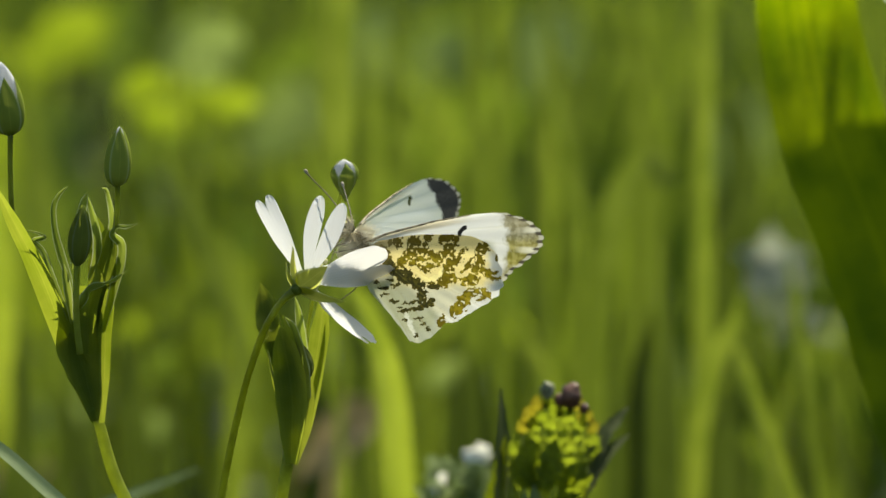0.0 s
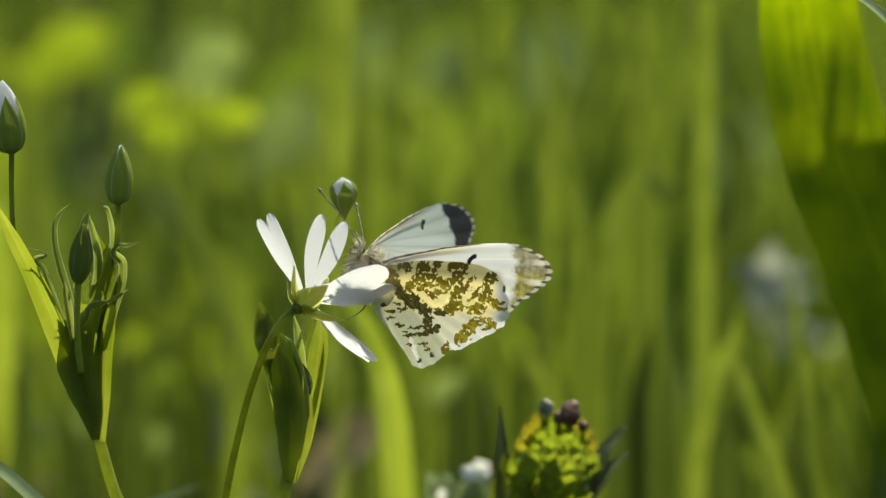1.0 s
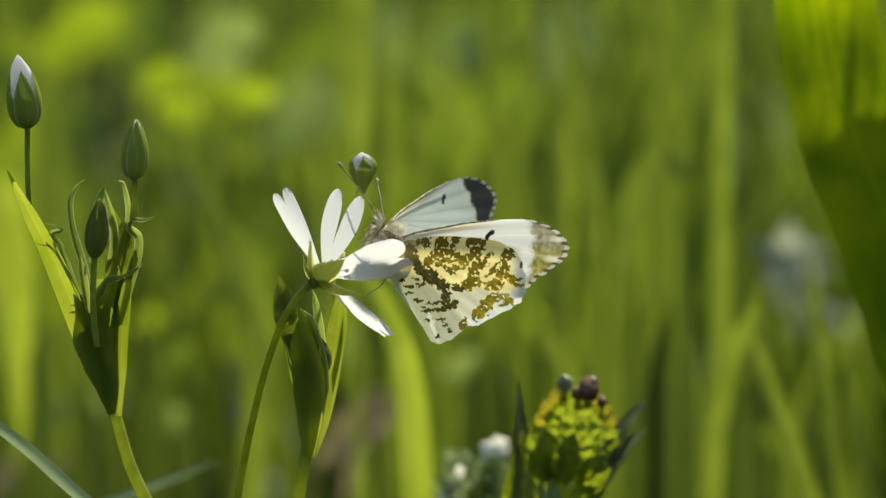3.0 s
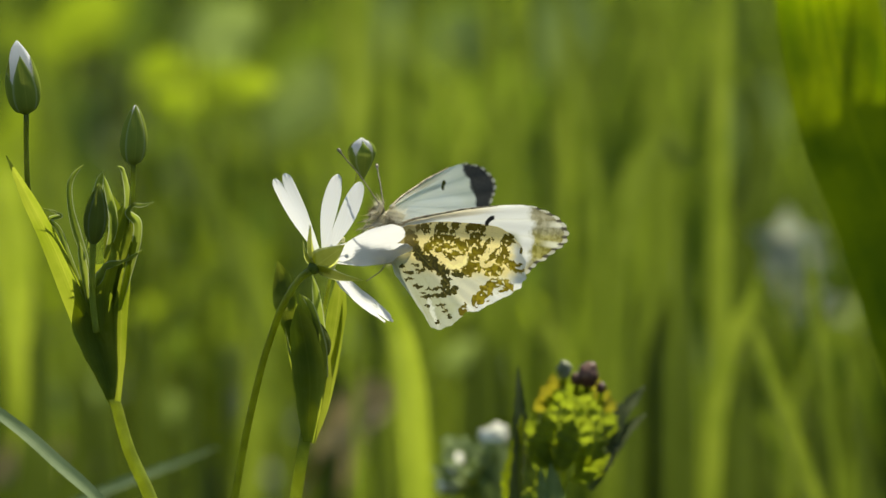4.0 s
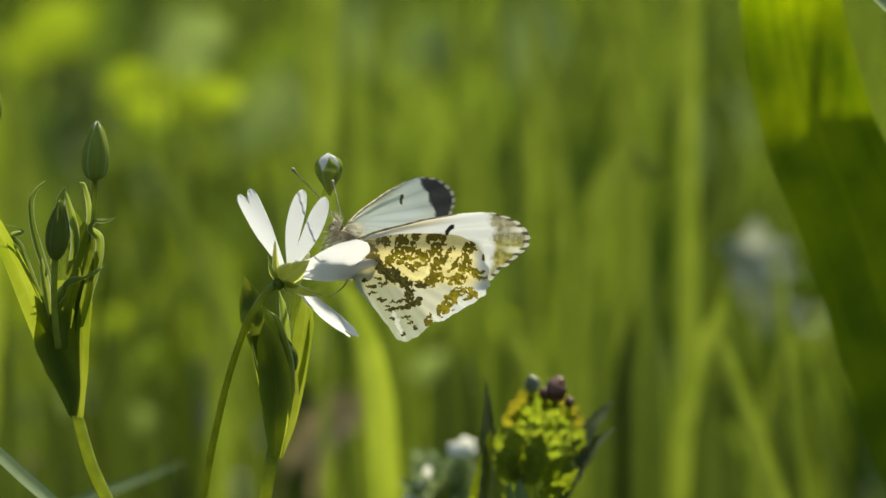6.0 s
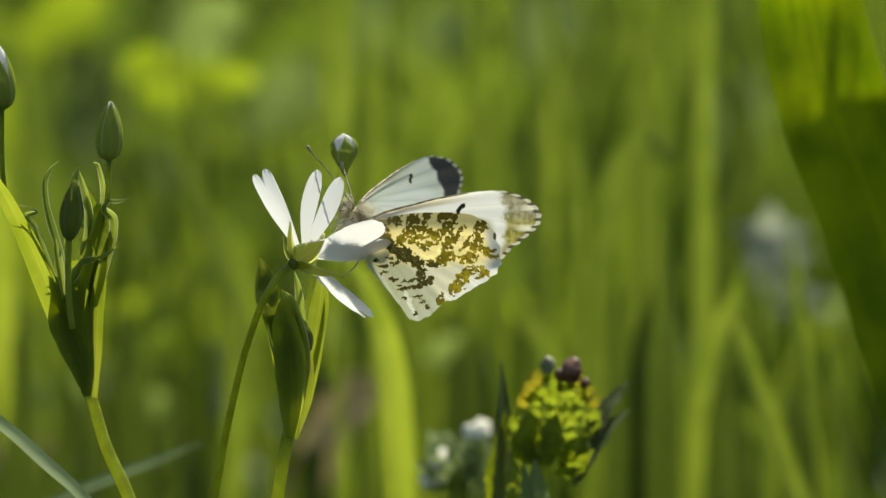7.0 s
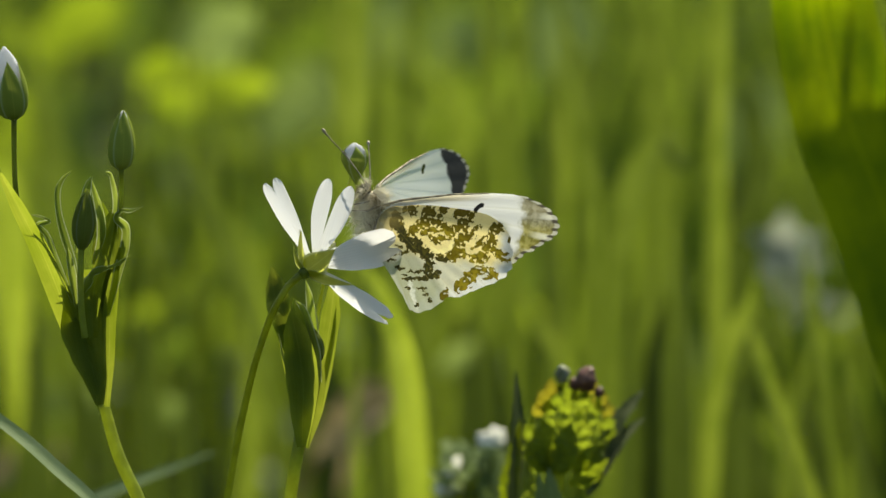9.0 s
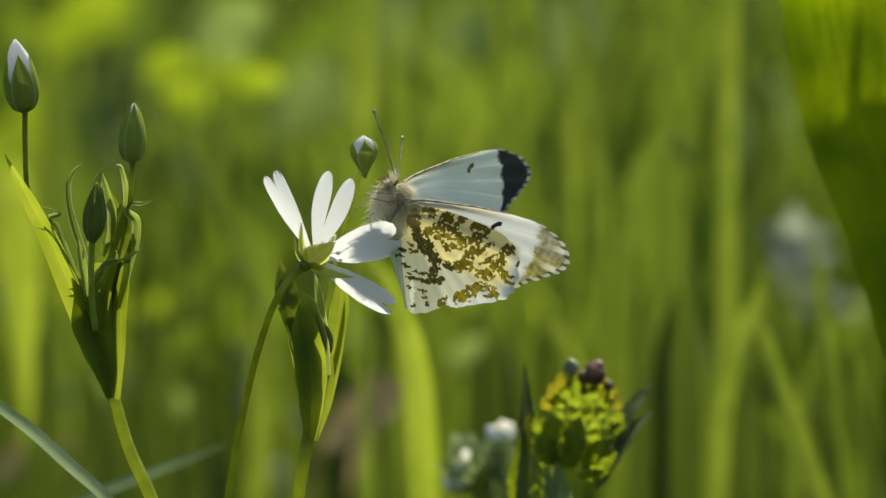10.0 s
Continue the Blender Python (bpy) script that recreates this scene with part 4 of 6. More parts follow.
def forewing_mat(name, upper):
    """Forewing: white with a crescent spot and a dark tip; below the tip is olive, above it is black."""
    n = Net(name)
    vec, a, b, s, r = wing_nodes(n)
    wob = n.noise(vec, 12.0, 3.0)
    veins = vein_lines(n, a, b, 9.0)
    ang = n.math("ARCTAN2", n.math("SUBTRACT", b, 0.6), n.math("ADD", a, 2.5))
    white = (0.87, 0.90, 0.82) if upper else (0.74, 0.74, 0.70)
    grey = (0.66, 0.72, 0.70) if upper else (0.74, 0.74, 0.66)
    col = n.mix(n.math("MULTIPLY", veins, 0.5), white, grey)
    thr = n.mix(n.math("MULTIPLY", veins, 0.5), (0.94, 0.97, 0.92) if upper else (0.66, 0.66, 0.62), (0.70, 0.76, 0.72) if upper else (0.56, 0.56, 0.48))
    # tip patch
    ragged = n.math("ADD", n.math("MULTIPLY", n.math("SINE", n.math("MULTIPLY", ang, 56.0)), 0.22), n.math("MULTIPLY", n.math("SUBTRACT", wob, 0.5), 1.8))
    edge = n.math("ADD", n.math("MULTIPLY", n.math("POWER", n.math("SUBTRACT", b, -0.4), 2.0), -0.035), ragged)
    tip = n.ramp(n.math("SUBTRACT", a, n.math("ADD", edge, 19.6 if upper else 19.9)), -0.3 if upper else -0.45, 0.3 if upper else 0.8)
    if upper:
        tcol = n.mix(n.ramp(n.noise(vec, 25.0), 0.35, 0.7), (0.018, 0.020, 0.020), (0.06, 0.064, 0.06))
        col = n.mix(tip, col, tcol)
        thr = n.mix(tip, thr, (0.03, 0.03, 0.028))
        smoke = n.math("MULTIPLY", n.ramp(n.math("SUBTRACT", b, n.math("MULTIPLY", a, 0.14)), 0.25, 0.95), n.ramp(a, 13.0, 8.0))
        col = n.mix(n.math("MULTIPLY", smoke, 0.6), col, (0.30, 0.31, 0.30))
        thr = n.mix(n.math("MULTIPLY", smoke, 0.6), thr, (0.30, 0.31, 0.29))
    else:
        mott = n.ramp(n.noise(vec, 14.0, 3.0), 0.35, 0.65)
        low = n.ramp(n.math("ADD", b, n.math("MULTIPLY", wob, 1.5)), 2.0, -1.0)
        tcol = n.mix(low, n.mix(mott, (0.17, 0.165, 0.10), (0.33, 0.32, 0.23)), n.mix(mott, (0.16, 0.145, 0.03), (0.30, 0.28, 0.10)))
        ray = n.math("MULTIPLY", n.ramp(n.math("SINE", n.math("MULTIPLY", ang, 56.0)), 0.2, 0.95), n.ramp(n.math("ADD", a, n.math("MULTIPLY", b, -0.35)), 21.0, 24.0))
        tcol = n.mix(n.math("MULTIPLY", ray, 0.75), tcol, (0.78, 0.77, 0.66))
        tcol = n.mix(n.math("MULTIPLY", veins, 0.6), tcol, (0.15, 0.14, 0.06))
        fore = n.math("MULTIPLY", n.ramp(r, 0.86, 0.95), n.ramp(b, 0.8, 2.2))
        tcol = n.mix(n.math("MULTIPLY", fore, n.ramp(mott, 0.2, 0.8)), tcol, (0.07, 0.065, 0.05))
        tthr = n.mix(low, n.mix(mott, (0.19, 0.175, 0.10), (0.35, 0.33, 0.22)), n.mix(mott, (0.20, 0.18, 0.03), (0.36, 0.33, 0.10)))
        tthr = n.mix(n.math("MULTIPLY", ray, 0.7), tthr, (0.86, 0.85, 0.70))
        col = n.mix(tip, col, tcol)
        thr = n.mix(tip, thr, tthr)
    # crescent spot in the cell
    dot = crescent(n, frayed(n, vec, 30.0, 0.25))
    col = n.mix(dot, col, (0.02, 0.018, 0.016))
    thr = n.mix(dot, thr, (0.01, 0.01, 0.01))
    # front edge: buff band with dark dashes
    front = n.math("MULTIPLY", n.ramp(n.math("SUBTRACT", b, n.math("MULTIPLY", a, 0.155)), 0.05, 0.55), n.ramp(a, 17.0, 9.0))
    col = n.mix(n.math("MULTIPLY", front, 0.45 if upper else 0.7), col, (0.48, 0.42, 0.28))
    thr = n.mix(n.math("MULTIPLY", front, 0.45 if upper else 0.7), thr, (0.52, 0.44, 0.26))
    # dusky base
    dusk = n.math("MULTIPLY", n.ramp(a, 5.0, 0.5), 0.55)
    col = n.mix(dusk, col, (0.34, 0.33, 0.28))
    # fringe: white, chequered black where the veins end
    fringe = n.math("MULTIPLY", n.ramp(r, 0.968, 0.976), n.ramp(a, 18.5, 19.5))
    along = n.math("ADD", s, n.math("MULTIPLY", n.math("SUBTRACT", n.noise(vec, 5.0), 0.5), 0.012))
    check = n.ramp(n.math("SINE", n.math("MULTIPLY", along, 6.283 * 24.0)), 0.05, -0.6)
    inner = n.math("MULTIPLY", n.math("MULTIPLY", n.ramp(r, 0.95, 0.975), n.ramp(a, 20.0, 21.5)), n.math("MULTIPLY", check, 0.9))
    col = n.mix(inner, col, (0.04, 0.038, 0.03))
    thr = n.mix(inner, thr, (0.03, 0.03, 0.02))
    col = n.mix(fringe, col, n.mix(check, (0.50, 0.49, 0.40), (0.08, 0.07, 0.06)))
    thr = n.mix(fringe, thr, n.mix(check, (0.46, 0.45, 0.36), (0.08, 0.07, 0.05)))
    h = n.math("ADD", n.math("MULTIPLY", veins, -0.6), n.noise(vec, 160.0))
    return n.leafy(col, thr, 0.62 if upper else 0.55, 0.55, n.bump(h, 0.25, 0.0001), 0.25, n.math("MULTIPLY", n.math("SUBTRACT", 1.0, tip), 0.22) if upper else n.math("MULTIPLY", n.math("MULTIPLY", n.ramp(b, 0.4, -1.2), n.ramp(a, 18.8, 16.5)), 0.92))


# moss-green marks of the hindwing underside, zone by zone: place, half sizes and tilt, in millimetres and degrees
FRONT_MARKS = [(3.7, -0.0, 0.58, 0.81, 5), (2.6, -0.1, 0.27, 0.56, 0), (6.2, -0.6, 0.89, 1.53, -8), (7.5, -1.4, 0.71, 0.48, 0), (8.3, 0.5, 0.53, 0.40, 0), (7.9, -0.4, 0.36, 0.40, 0), (11.2, 0.4, 1.16, 0.65, 15), (11.6, -0.8, 0.80, 1.13, 0), (10.6, -1.9, 0.98, 0.56, 30), (16.5, -1.1, 1.07, 0.65, 35), (15.8, -2.1, 0.36, 0.73, -15), (13.3, 1.0, 0.71, 0.32, 35), (12.7, -0.1, 0.36, 0.56, -10)]
MIDDLE_MARKS = [(9.7, -2.5, 0.71, 0.65, 0), (7.2, -2.5, 1.60, 0.32, 0), (4.6, -2.5, 0.89, 0.48, 20), (3.4, -3.5, 1.07, 0.40, 10), (7.3, -3.8, 0.71, 0.32, -20), (8.0, -4.3, 0.45, 0.32, 0), (9.0, -3.5, 0.98, 0.24, 0), (11.1, -4.2, 0.71, 0.89, 0), (11.8, -3.0, 0.71, 0.65, 40), (11.3, -5.4, 1.34, 0.65, 0), (12.8, -2.7, 0.53, 0.40, 0), (10.3, -6.1, 0.71, 0.40, 0), (5.3, -1.9, 0.71, 0.40, 0), (2.4, -2.3, 0.53, 0.40, 0), (13.4, -1.7, 0.80, 0.24, 40), (14.3, -3.5, 0.53, 0.32, 30), (8.8, -1.8, 0.45, 0.40, 0), (5.9, -3.2, 0.53, 0.32, 0), (8.3, -5.8, 0.80, 0.32, 0)]
OUTER_MARKS = [(16.0, -3.1, 0.62, 0.65, 0), (15.3, -4.1, 0.62, 0.40, 30), (14.7, -2.8, 0.89, 0.20, 45), (17.2, -4.5, 1.16, 0.48, -15), (18.0, -5.3, 0.89, 0.32, -10), (14.7, -5.4, 1.16, 0.48, 10), (14.1, -6.2, 0.98, 0.32, 0), (18.8, -2.5, 0.36, 0.48, 0), (13.9, -7.8, 1.34, 0.48, 20), (15.4, -7.1, 0.98, 0.32, 0), (16.7, -7.6, 0.80, 0.48, -30), (13.0, -9.0, 1.16, 0.73, 35), (11.8, -9.9, 0.53, 0.81, -15), (12.7, -10.1, 0.71, 0.40, 0), (16.1, -8.3, 0.89, 0.24, 20), (9.8, -11.6, 0.45, 0.73, -20), (13.9, -4.1, 0.89, 0.16, 30)]
BASAL_MARKS = [(2.4, -3.2, 0.98, 0.56, -20), (1.5, -2.2, 0.80, 0.89, 0), (4.6, -4.5, 1.25, 0.56, -15), (5.1, -5.4, 1.60, 0.65, -15), (6.5, -6.1, 1.16, 0.56, -10), (3.0, -4.3, 0.89, 0.40, -20), (7.1, -7.7, 0.62, 1.29, 0), (7.8, -9.0, 0.89, 0.48, 0), (6.4, -8.6, 0.98, 0.24, 0), (9.0, -6.5, 0.98, 0.32, 0), (1.5, -1.1, 0.71, 0.48, 0), (8.6, -8.4, 0.53, 0.40, 0)]
SPECKS = [(5.3, -8.8, 1.16, 0.20, 5), (4.8, -9.9, 1.25, 0.24, 8), (6.4, -9.7, 0.98, 0.32, 0), (6.4, -11.1, 0.71, 0.20, 0), (3.7, -6.0, 0.45, 0.20, 0), (1.3, -6.6, 0.71, 0.20, 0), (1.4, -7.6, 0.62, 0.20, 0), (3.0, -6.3, 0.53, 0.20, 0), (2.8, -8.5, 0.62, 0.32, 0), (4.4, -11.3, 0.53, 0.16, 0), (3.7, -9.4, 0.45, 0.16, 0), (2.3, -5.4, 0.53, 0.20, 0), (0.3, -5.9, 0.45, 0.16, 0), (7.0, -11.8, 0.36, 0.24, 0), (5.9, -13.5, 0.36, 0.24, 0), (7.8, -12.6, 0.27, 0.32, 0)]


def hindwing_mat():
    """Hindwing underside: cream, painted yellow where light comes through both wings, marbled with moss-green blotches.
    """
    n = Net("hindwing_underside")
    vec, a, b, s, r = wing_nodes(n)
    wv = frayed(n, vec, 17.0, 1.2)
    grit = n.math("MULTIPLY", n.math("SUBTRACT", n.noise(vec, 17.0, 1.0, 0.5), 0.5), 1.5)
    front, middle, outer_m, basal, specks = (n.math("ADD", marks(n, wv, m), grit) for m in (FRONT_MARKS, MIDDLE_MARKS, OUTER_MARKS, BASAL_MARKS, SPECKS))
    dark_f = n.math("MINIMUM", basal, n.math("ADD", specks, 0.08))
    f = n.math("MINIMUM", n.math("MINIMUM", front, middle), n.math("MINIMUM", outer_m, dark_f))
    dist = n.math("POWER", n.math("ADD", n.math("POWER", a, 2.0), n.math("POWER", b, 2.0)), 0.5)
    pores = n.ramp(n.noise(vec, 19.0, 0.0), 0.66, 0.71)
    blot = n.math("MULTIPLY", n.ramp(f, 1.31, 1.15), n.math("SUBTRACT", 1.0, n.math("MULTIPLY", pores, n.ramp(dark_f, 0.7, 1.1))))
    heart = n.math("MULTIPLY", n.ramp(f, 0.95, 0.35), n.ramp(n.noise(vec, 20.0, 2.0), 0.4, 0.6))
    deep = n.ramp(dark_f, 1.15, 0.9)
    gold_zone = n.math("MAXIMUM", n.math("MULTIPLY", n.ramp(a, 9.0, 14.0), n.ramp(b, -3.0, -5.0)), n.math("MULTIPLY", n.ramp(oval(n, wv, 7.6, -2.9, 4.5, 0.9, -4), 1.3, 0.5), 0.9))
    gold = n.math("MULTIPLY", gold_zone, n.ramp(n.noise(vec, 16.0, 2.0), 0.36, 0.6))
    # ground colour: forewing-filtered light painted yellow in front, whiter towards the hind margin
    hind = n.ramp(n.math("ADD", b, n.math("MULTIPLY", n.noise(vec, 6.0), 1.6)), -4.6, -6.6)
    cream = n.mix(hind, (0.78, 0.70, 0.42), (0.72, 0.71, 0.58))
    creamt = n.mix(hind, (0.86, 0.72, 0.29), (0.62, 0.60, 0.43))
    rimz = n.math("MULTIPLY", n.ramp(n.math("ADD", r, n.math("MULTIPLY", n.noise(vec, 14.0), 0.12)), 0.92, 1.02), n.ramp(b, -0.5, -3.0))
    cream = n.mix(rimz, cream, (0.86, 0.86, 0.82))
    creamt = n.mix(rimz, creamt, (0.68, 0.68, 0.62))
    moss = n.mix(deep, n.mix(gold, (0.070, 0.056, 0.012), (0.17, 0.138, 0.022)), (0.038, 0.036, 0.015))
    mosst = n.mix(deep, n.mix(gold, (0.13, 0.10, 0.006), (0.31, 0.25, 0.014)), (0.035, 0.034, 0.010))
    moss = n.mix(n.math("MULTIPLY", heart, 0.4), moss, (0.13, 0.11, 0.035))
    mosst = n.mix(n.math("MULTIPLY", heart, 0.35), mosst, (0.20, 0.17, 0.02))
    # thin inner fold: greyer and half clear
    fold = n.math("MULTIPLY", n.ramp(n.math("ADD", a, n.math("MULTIPLY", b, 1.09)), -0.8, -3.2), n.ramp(b, -4.0, -5.5))
    cream = n.mix(n.math("MULTIPLY", fold, 0.6), cream, (0.50, 0.51, 0.38))
    creamt = n.mix(n.math("MULTIPLY", fold, 0.7), creamt, (0.34, 0.36, 0.22))
    pleat = n.math("MULTIPLY", n.ramp(oval(n, wv, 5.2, -12.0, 2.6, 0.35, -68), 1.2, 0.5), 0.7)
    cream, creamt = n.mix(pleat, cream, (0.84, 0.83, 0.76)), n.mix(pleat, creamt, (0.9, 0.9, 0.8))
    dusting = n.math("MULTIPLY", n.ramp(n.noise(vec, 70.0, 2.0), 0.60, 0.68), 0.35)
    col = n.mix(n.math("MAXIMUM", blot, dusting), cream, moss)
    thr = n.mix(n.math("MAXIMUM", blot, dusting), creamt, mosst)
    # pale crescent in the middle of the wing
    moon = n.math("MULTIPLY", n.ramp(oval(n, wv, 8.8, -4.8, 1.75, 0.95, 20), 1.1, 0.9), n.ramp(oval(n, wv, 8.6, -4.4, 1.5, 0.75, 20), 0.85, 1.1))
    col = n.mix(moon, col, (0.82, 0.76, 0.42))
    thr = n.mix(moon, thr, (0.98, 0.86, 0.36))
    veins = n.math("MULTIPLY", vein_lines(n, a, b, 5.0, 0.05), 0.3)
    col = n.mix(veins, col, (0.45, 0.36, 0.10))
    base = n.math("MULTIPLY", n.ramp(dist, 4.5, 1.0), 0.75)
    col = n.mix(base, col, (0.28, 0.23, 0.10))
    thr = n.mix(base, thr, (0.25, 0.19, 0.05))
    h = n.math("ADD", n.math("MULTIPLY", veins, -1.0), n.noise(vec, 160.0))
    return n.leafy(col, thr, 0.55, 0.6, n.bump(h, 0.25, 0.0001), 0.2, n.math("MULTIPLY", fold, n.math("MULTIPLY", n.math("SUBTRACT", 1.0, blot), 0.12)))


def wing_mesh(outline, corrugate=0.00004, thick=1.0, count=228, scallop=0.10):
    """A wing sheet in its XZ plane, rings from the hinge out to the margin, with veins pressed in and a scalloped edge."""
    bm = bmesh.new()
    uvl = bm.loops.layers.uv.new("UVMap")
    riml = bm.loops.layers.uv.new("rim")
    pts = curve([(x, 0, z) for x, z in outline], count, True)
    rings = 14
    hub = Vector((0.4, 0, -0.2))
    grid = []
    for j in range(1, rings + 1):
        r = (j / rings) ** 0.8
        row = []
        for i, p in enumerate(pts):
            far = min(1.0, max(0.0, (p.x - 14) / 6))
            q = hub + (p - hub) * r
            if scallop > 0.15:
                q += (p - hub).normalized() * 0.25 * r ** 6 * noise.noise((i * 0.22, 3.0, 0.0))
            if j == rings:
                q += (p - hub).normalized() * scallop * math.sin(2 * math.pi * 24 * i / count) * (0.3 + 0.7 * far)
            ang = math.atan2(q.z - 0.6, q.x + 2.5)
            lift = corrugate * math.sin(ang * 9 * 6.283) * r + 0.0006 * thick * math.sin(r * 2.2) * math.sin(ang * 2 + 1)
            row.append((bm.verts.new((q.x / 1000, lift, q.z / 1000)), (q.x / 10, q.z / 10), (i / count, r)))
        grid.append(row)
    mid = (bm.verts.new((hub.x / 1000, 0, hub.z / 1000)), (hub.x / 10, hub.z / 10), (0.0, 0.0))

    def face(q):
        f = bm.faces.new([c[0] for c in q])
        for lp, c in zip(f.loops, q):
            lp[uvl].uv = c[1]
            lp[riml].uv = c[2]

    for i in range(count):
        k = (i + 1) % count
        face((mid, grid[0][i], grid[0][k]))
        for j in range(rings - 1):
            face((grid[j][i], grid[j + 1][i], grid[j + 1][k], grid[j][k]))
    return bm


FOREWING = [(-0.6, 0.0), (1.6, 0.9), (4.3, 1.6), (7.0, 2.2), (9.6, 2.8), (12.3, 3.2), (14.9, 3.6), (17.5, 3.8), (19.7, 3.8), (21.8, 3.3), (23.6, 2.6), (24.8, 1.6), (25.5, 0.5), (25.4, -0.6), (24.7, -1.6), (23.6, -2.4), (22.3, -3.5), (20.7, -4.5), (19.9, -5.4), (17.1, -6.6), (13.2, -7.3), (8.7, -6.9), (4.3, -5.5), (0.5, -2.5)]
HINDWING = [(0.3, -0.2), (2.4, 0.3), (4.6, 0.7), (7.2, 0.9), (10.8, 0.9), (13.4, 0.8), (15.6, 0.4), (17.2, -0.4), (18.3, -1.6), (19.0, -3.1), (19.3, -4.9), (19.3, -6.4), (18.8, -7.5), (17.8, -8.4), (16.2, -9.3), (14.5, -10.2), (13.0, -11.1), (11.8, -11.7), (10.6, -11.7), (9.6, -12.5), (8.5, -13.6), (7.3, -14.2), (5.9, -14.6), (4.9, -14.3), (4.2, -13.2), (3.4, -12.1), (2.3, -10.7), (1.0, -9.1), (-0.3, -7.6), (-1.2, -6.0), (-1.4, -4.2), (-1.1, -2.1)]


def fur(bm, path, radii, count, length, seed, face=2.0):
    """Fine hairs standing out of a body segment."""
    rnd = random.Random(seed)
    for _ in range(count):
        s = rnd.random()
        p = path[min(int(s * (len(path) - 1)), len(path) - 2)]
        d = (path[-1] - path[0]).normalized()
        e1 = d.orthogonal().normalized()
        e2 = d.cross(e1)
        a = rnd.uniform(0, 6.28)
        o = e1 * math.cos(a) + e2 * math.sin(a)
        if o.y > face:
            continue
        r = lerp_list(radii, s)
        q = p + o * r * 0.92
        tip = q + (o + d * rnd.uniform(0.1, 0.9) + Vector((rnd.uniform(-0.4, 0.4), rnd.uniform(-0.4, 0.4), rnd.uniform(-0.4, 0.4)))) * length * rnd.uniform(0.5, 1.2)
        w = d.cross(o) * 0.000045
        bm.faces.new((bm.verts.new(q - w), bm.verts.new(q + w), bm.verts.new(tip)))
    return bm


def far_wing(open_by, raised, twist=-20.0):
    """Pose of the far wings: how far they are folded back, how high they are held, and their twist."""
    return pose(-0.00142, 0.00131, 0.00232, 0, 0, open_by) @ pose(0, 0, 0, twist, -raised, 0)


def make_butterfly():
    fur_pale = Net("pale_body_hair")
    f = fur_pale.noise(fur_pale.place(), 500.0)
    FUR = fur_pale.leafy(fur_pale.mix(f, (0.70, 0.66, 0.52), (0.90, 0.87, 0.77)), (0.92, 0.88, 0.74, 1), 0.6, 0.7)
    EDGE = plain_mat("buff_wing_edge", (0.12, 0.09, 0.05), (0.50, 0.42, 0.27), 700, 0.6)
    OLIVE = plain_mat("olive_head", (0.07, 0.06, 0.025), (0.20, 0.17, 0.08), 900, 0.7)
    fur_olive = Net("olive_body_hair")
    f = fur_olive.noise(fur_olive.place(), 700.0)
    OLIVE_FUR = fur_olive.leafy(fur_olive.mix(f, (0.05, 0.042, 0.015), (0.24, 0.20, 0.09)), (0.22, 0.18, 0.07, 1), 0.4, 0.7)
    CHEST = plain_mat("buff_body", (0.24, 0.21, 0.13), (0.52, 0.48, 0.34), 900, 0.8)
    fur_grey = Net("grey_body_hair")
    f = fur_grey.noise(fur_grey.place(), 700.0)
    GREY_FUR = fur_grey.leafy(fur_grey.mix(f, (0.28, 0.24, 0.15), (0.78, 0.73, 0.58)), (0.84, 0.77, 0.58, 1), 0.62, 0.7)
    fur_buff = Net("buff_body_hair")
    f = fur_buff.noise(fur_buff.place(), 500.0)
    BUFF_FUR = fur_buff.leafy(fur_buff.mix(f, (0.62, 0.58, 0.42), (0.92, 0.90, 0.82)), (0.92, 0.88, 0.74, 1), 0.65, 0.7)
    ABDOMEN = plain_mat("grey_abdomen", (0.05, 0.05, 0.045), (0.22, 0.21, 0.18), 700, 0.7)
    EYE = plain_mat("green_compound_eye", (0.06, 0.07, 0.02), (0.14, 0.15, 0.05), 2500, 0.25, 0.6)
    LIMB = plain_mat("brown_leg", (0.10, 0.08, 0.06), (0.34, 0.29, 0.21), 900, 0.5)
    UNDER_FORE, UPPER_FORE, UNDER_HIND = forewing_mat("forewing_underside", False), forewing_mat("forewing_upperside", True), hindwing_mat()
    n = Net("hindwing_upperside")
    vec, a, b, s, r = wing_nodes(n)
    UPPER_HIND = n.leafy(n.mix(vein_lines(n, a, b, 5.0), (0.80, 0.82, 0.78), (0.6, 0.62, 0.55)), (0.6, 0.62, 0.5, 1), 0.4, 0.6, clear=0.35)

    root = tagged(new("butterfly"), "white butterfly with marbled moss-green underwings, feeding on a flower", "butterfly")
    root.empty_display_size = 0.02

    def local(name, bm, mat, label="", parent=root, smooth=True):
        return link(name, bm, mat, parent, label, smooth)

    thorax_path = curve([mm(-3.2, 0.7, 1.4), mm(-2.6, 0.7, 0.2), mm(-2.1, 0.7, -2.2), mm(-1.4, 0.7, -5.6)], 12)
    thorax_r = [0.0009, 0.0013, 0.0014, 0.0010]
    local("thorax", tube(bmesh.new(), thorax_path, thorax_r, 14, 12), CHEST, "brown thorax")
    local("thorax_hair", fur(bmesh.new(), thorax_path, thorax_r, 1000, 0.0019, 4), GREY_FUR, "shaggy grey-brown hair")
    breast = curve([mm(-3.9, 0.3, 0.4), mm(-3.8, 0.3, -1.6), mm(-3.2, 0.3, -4.6)], 10)
    local("breast_hair", fur(bmesh.new(), breast, [0.0006, 0.0009, 0.0008], 1500, 0.0019, 14), FUR, "long whitish breast hair")
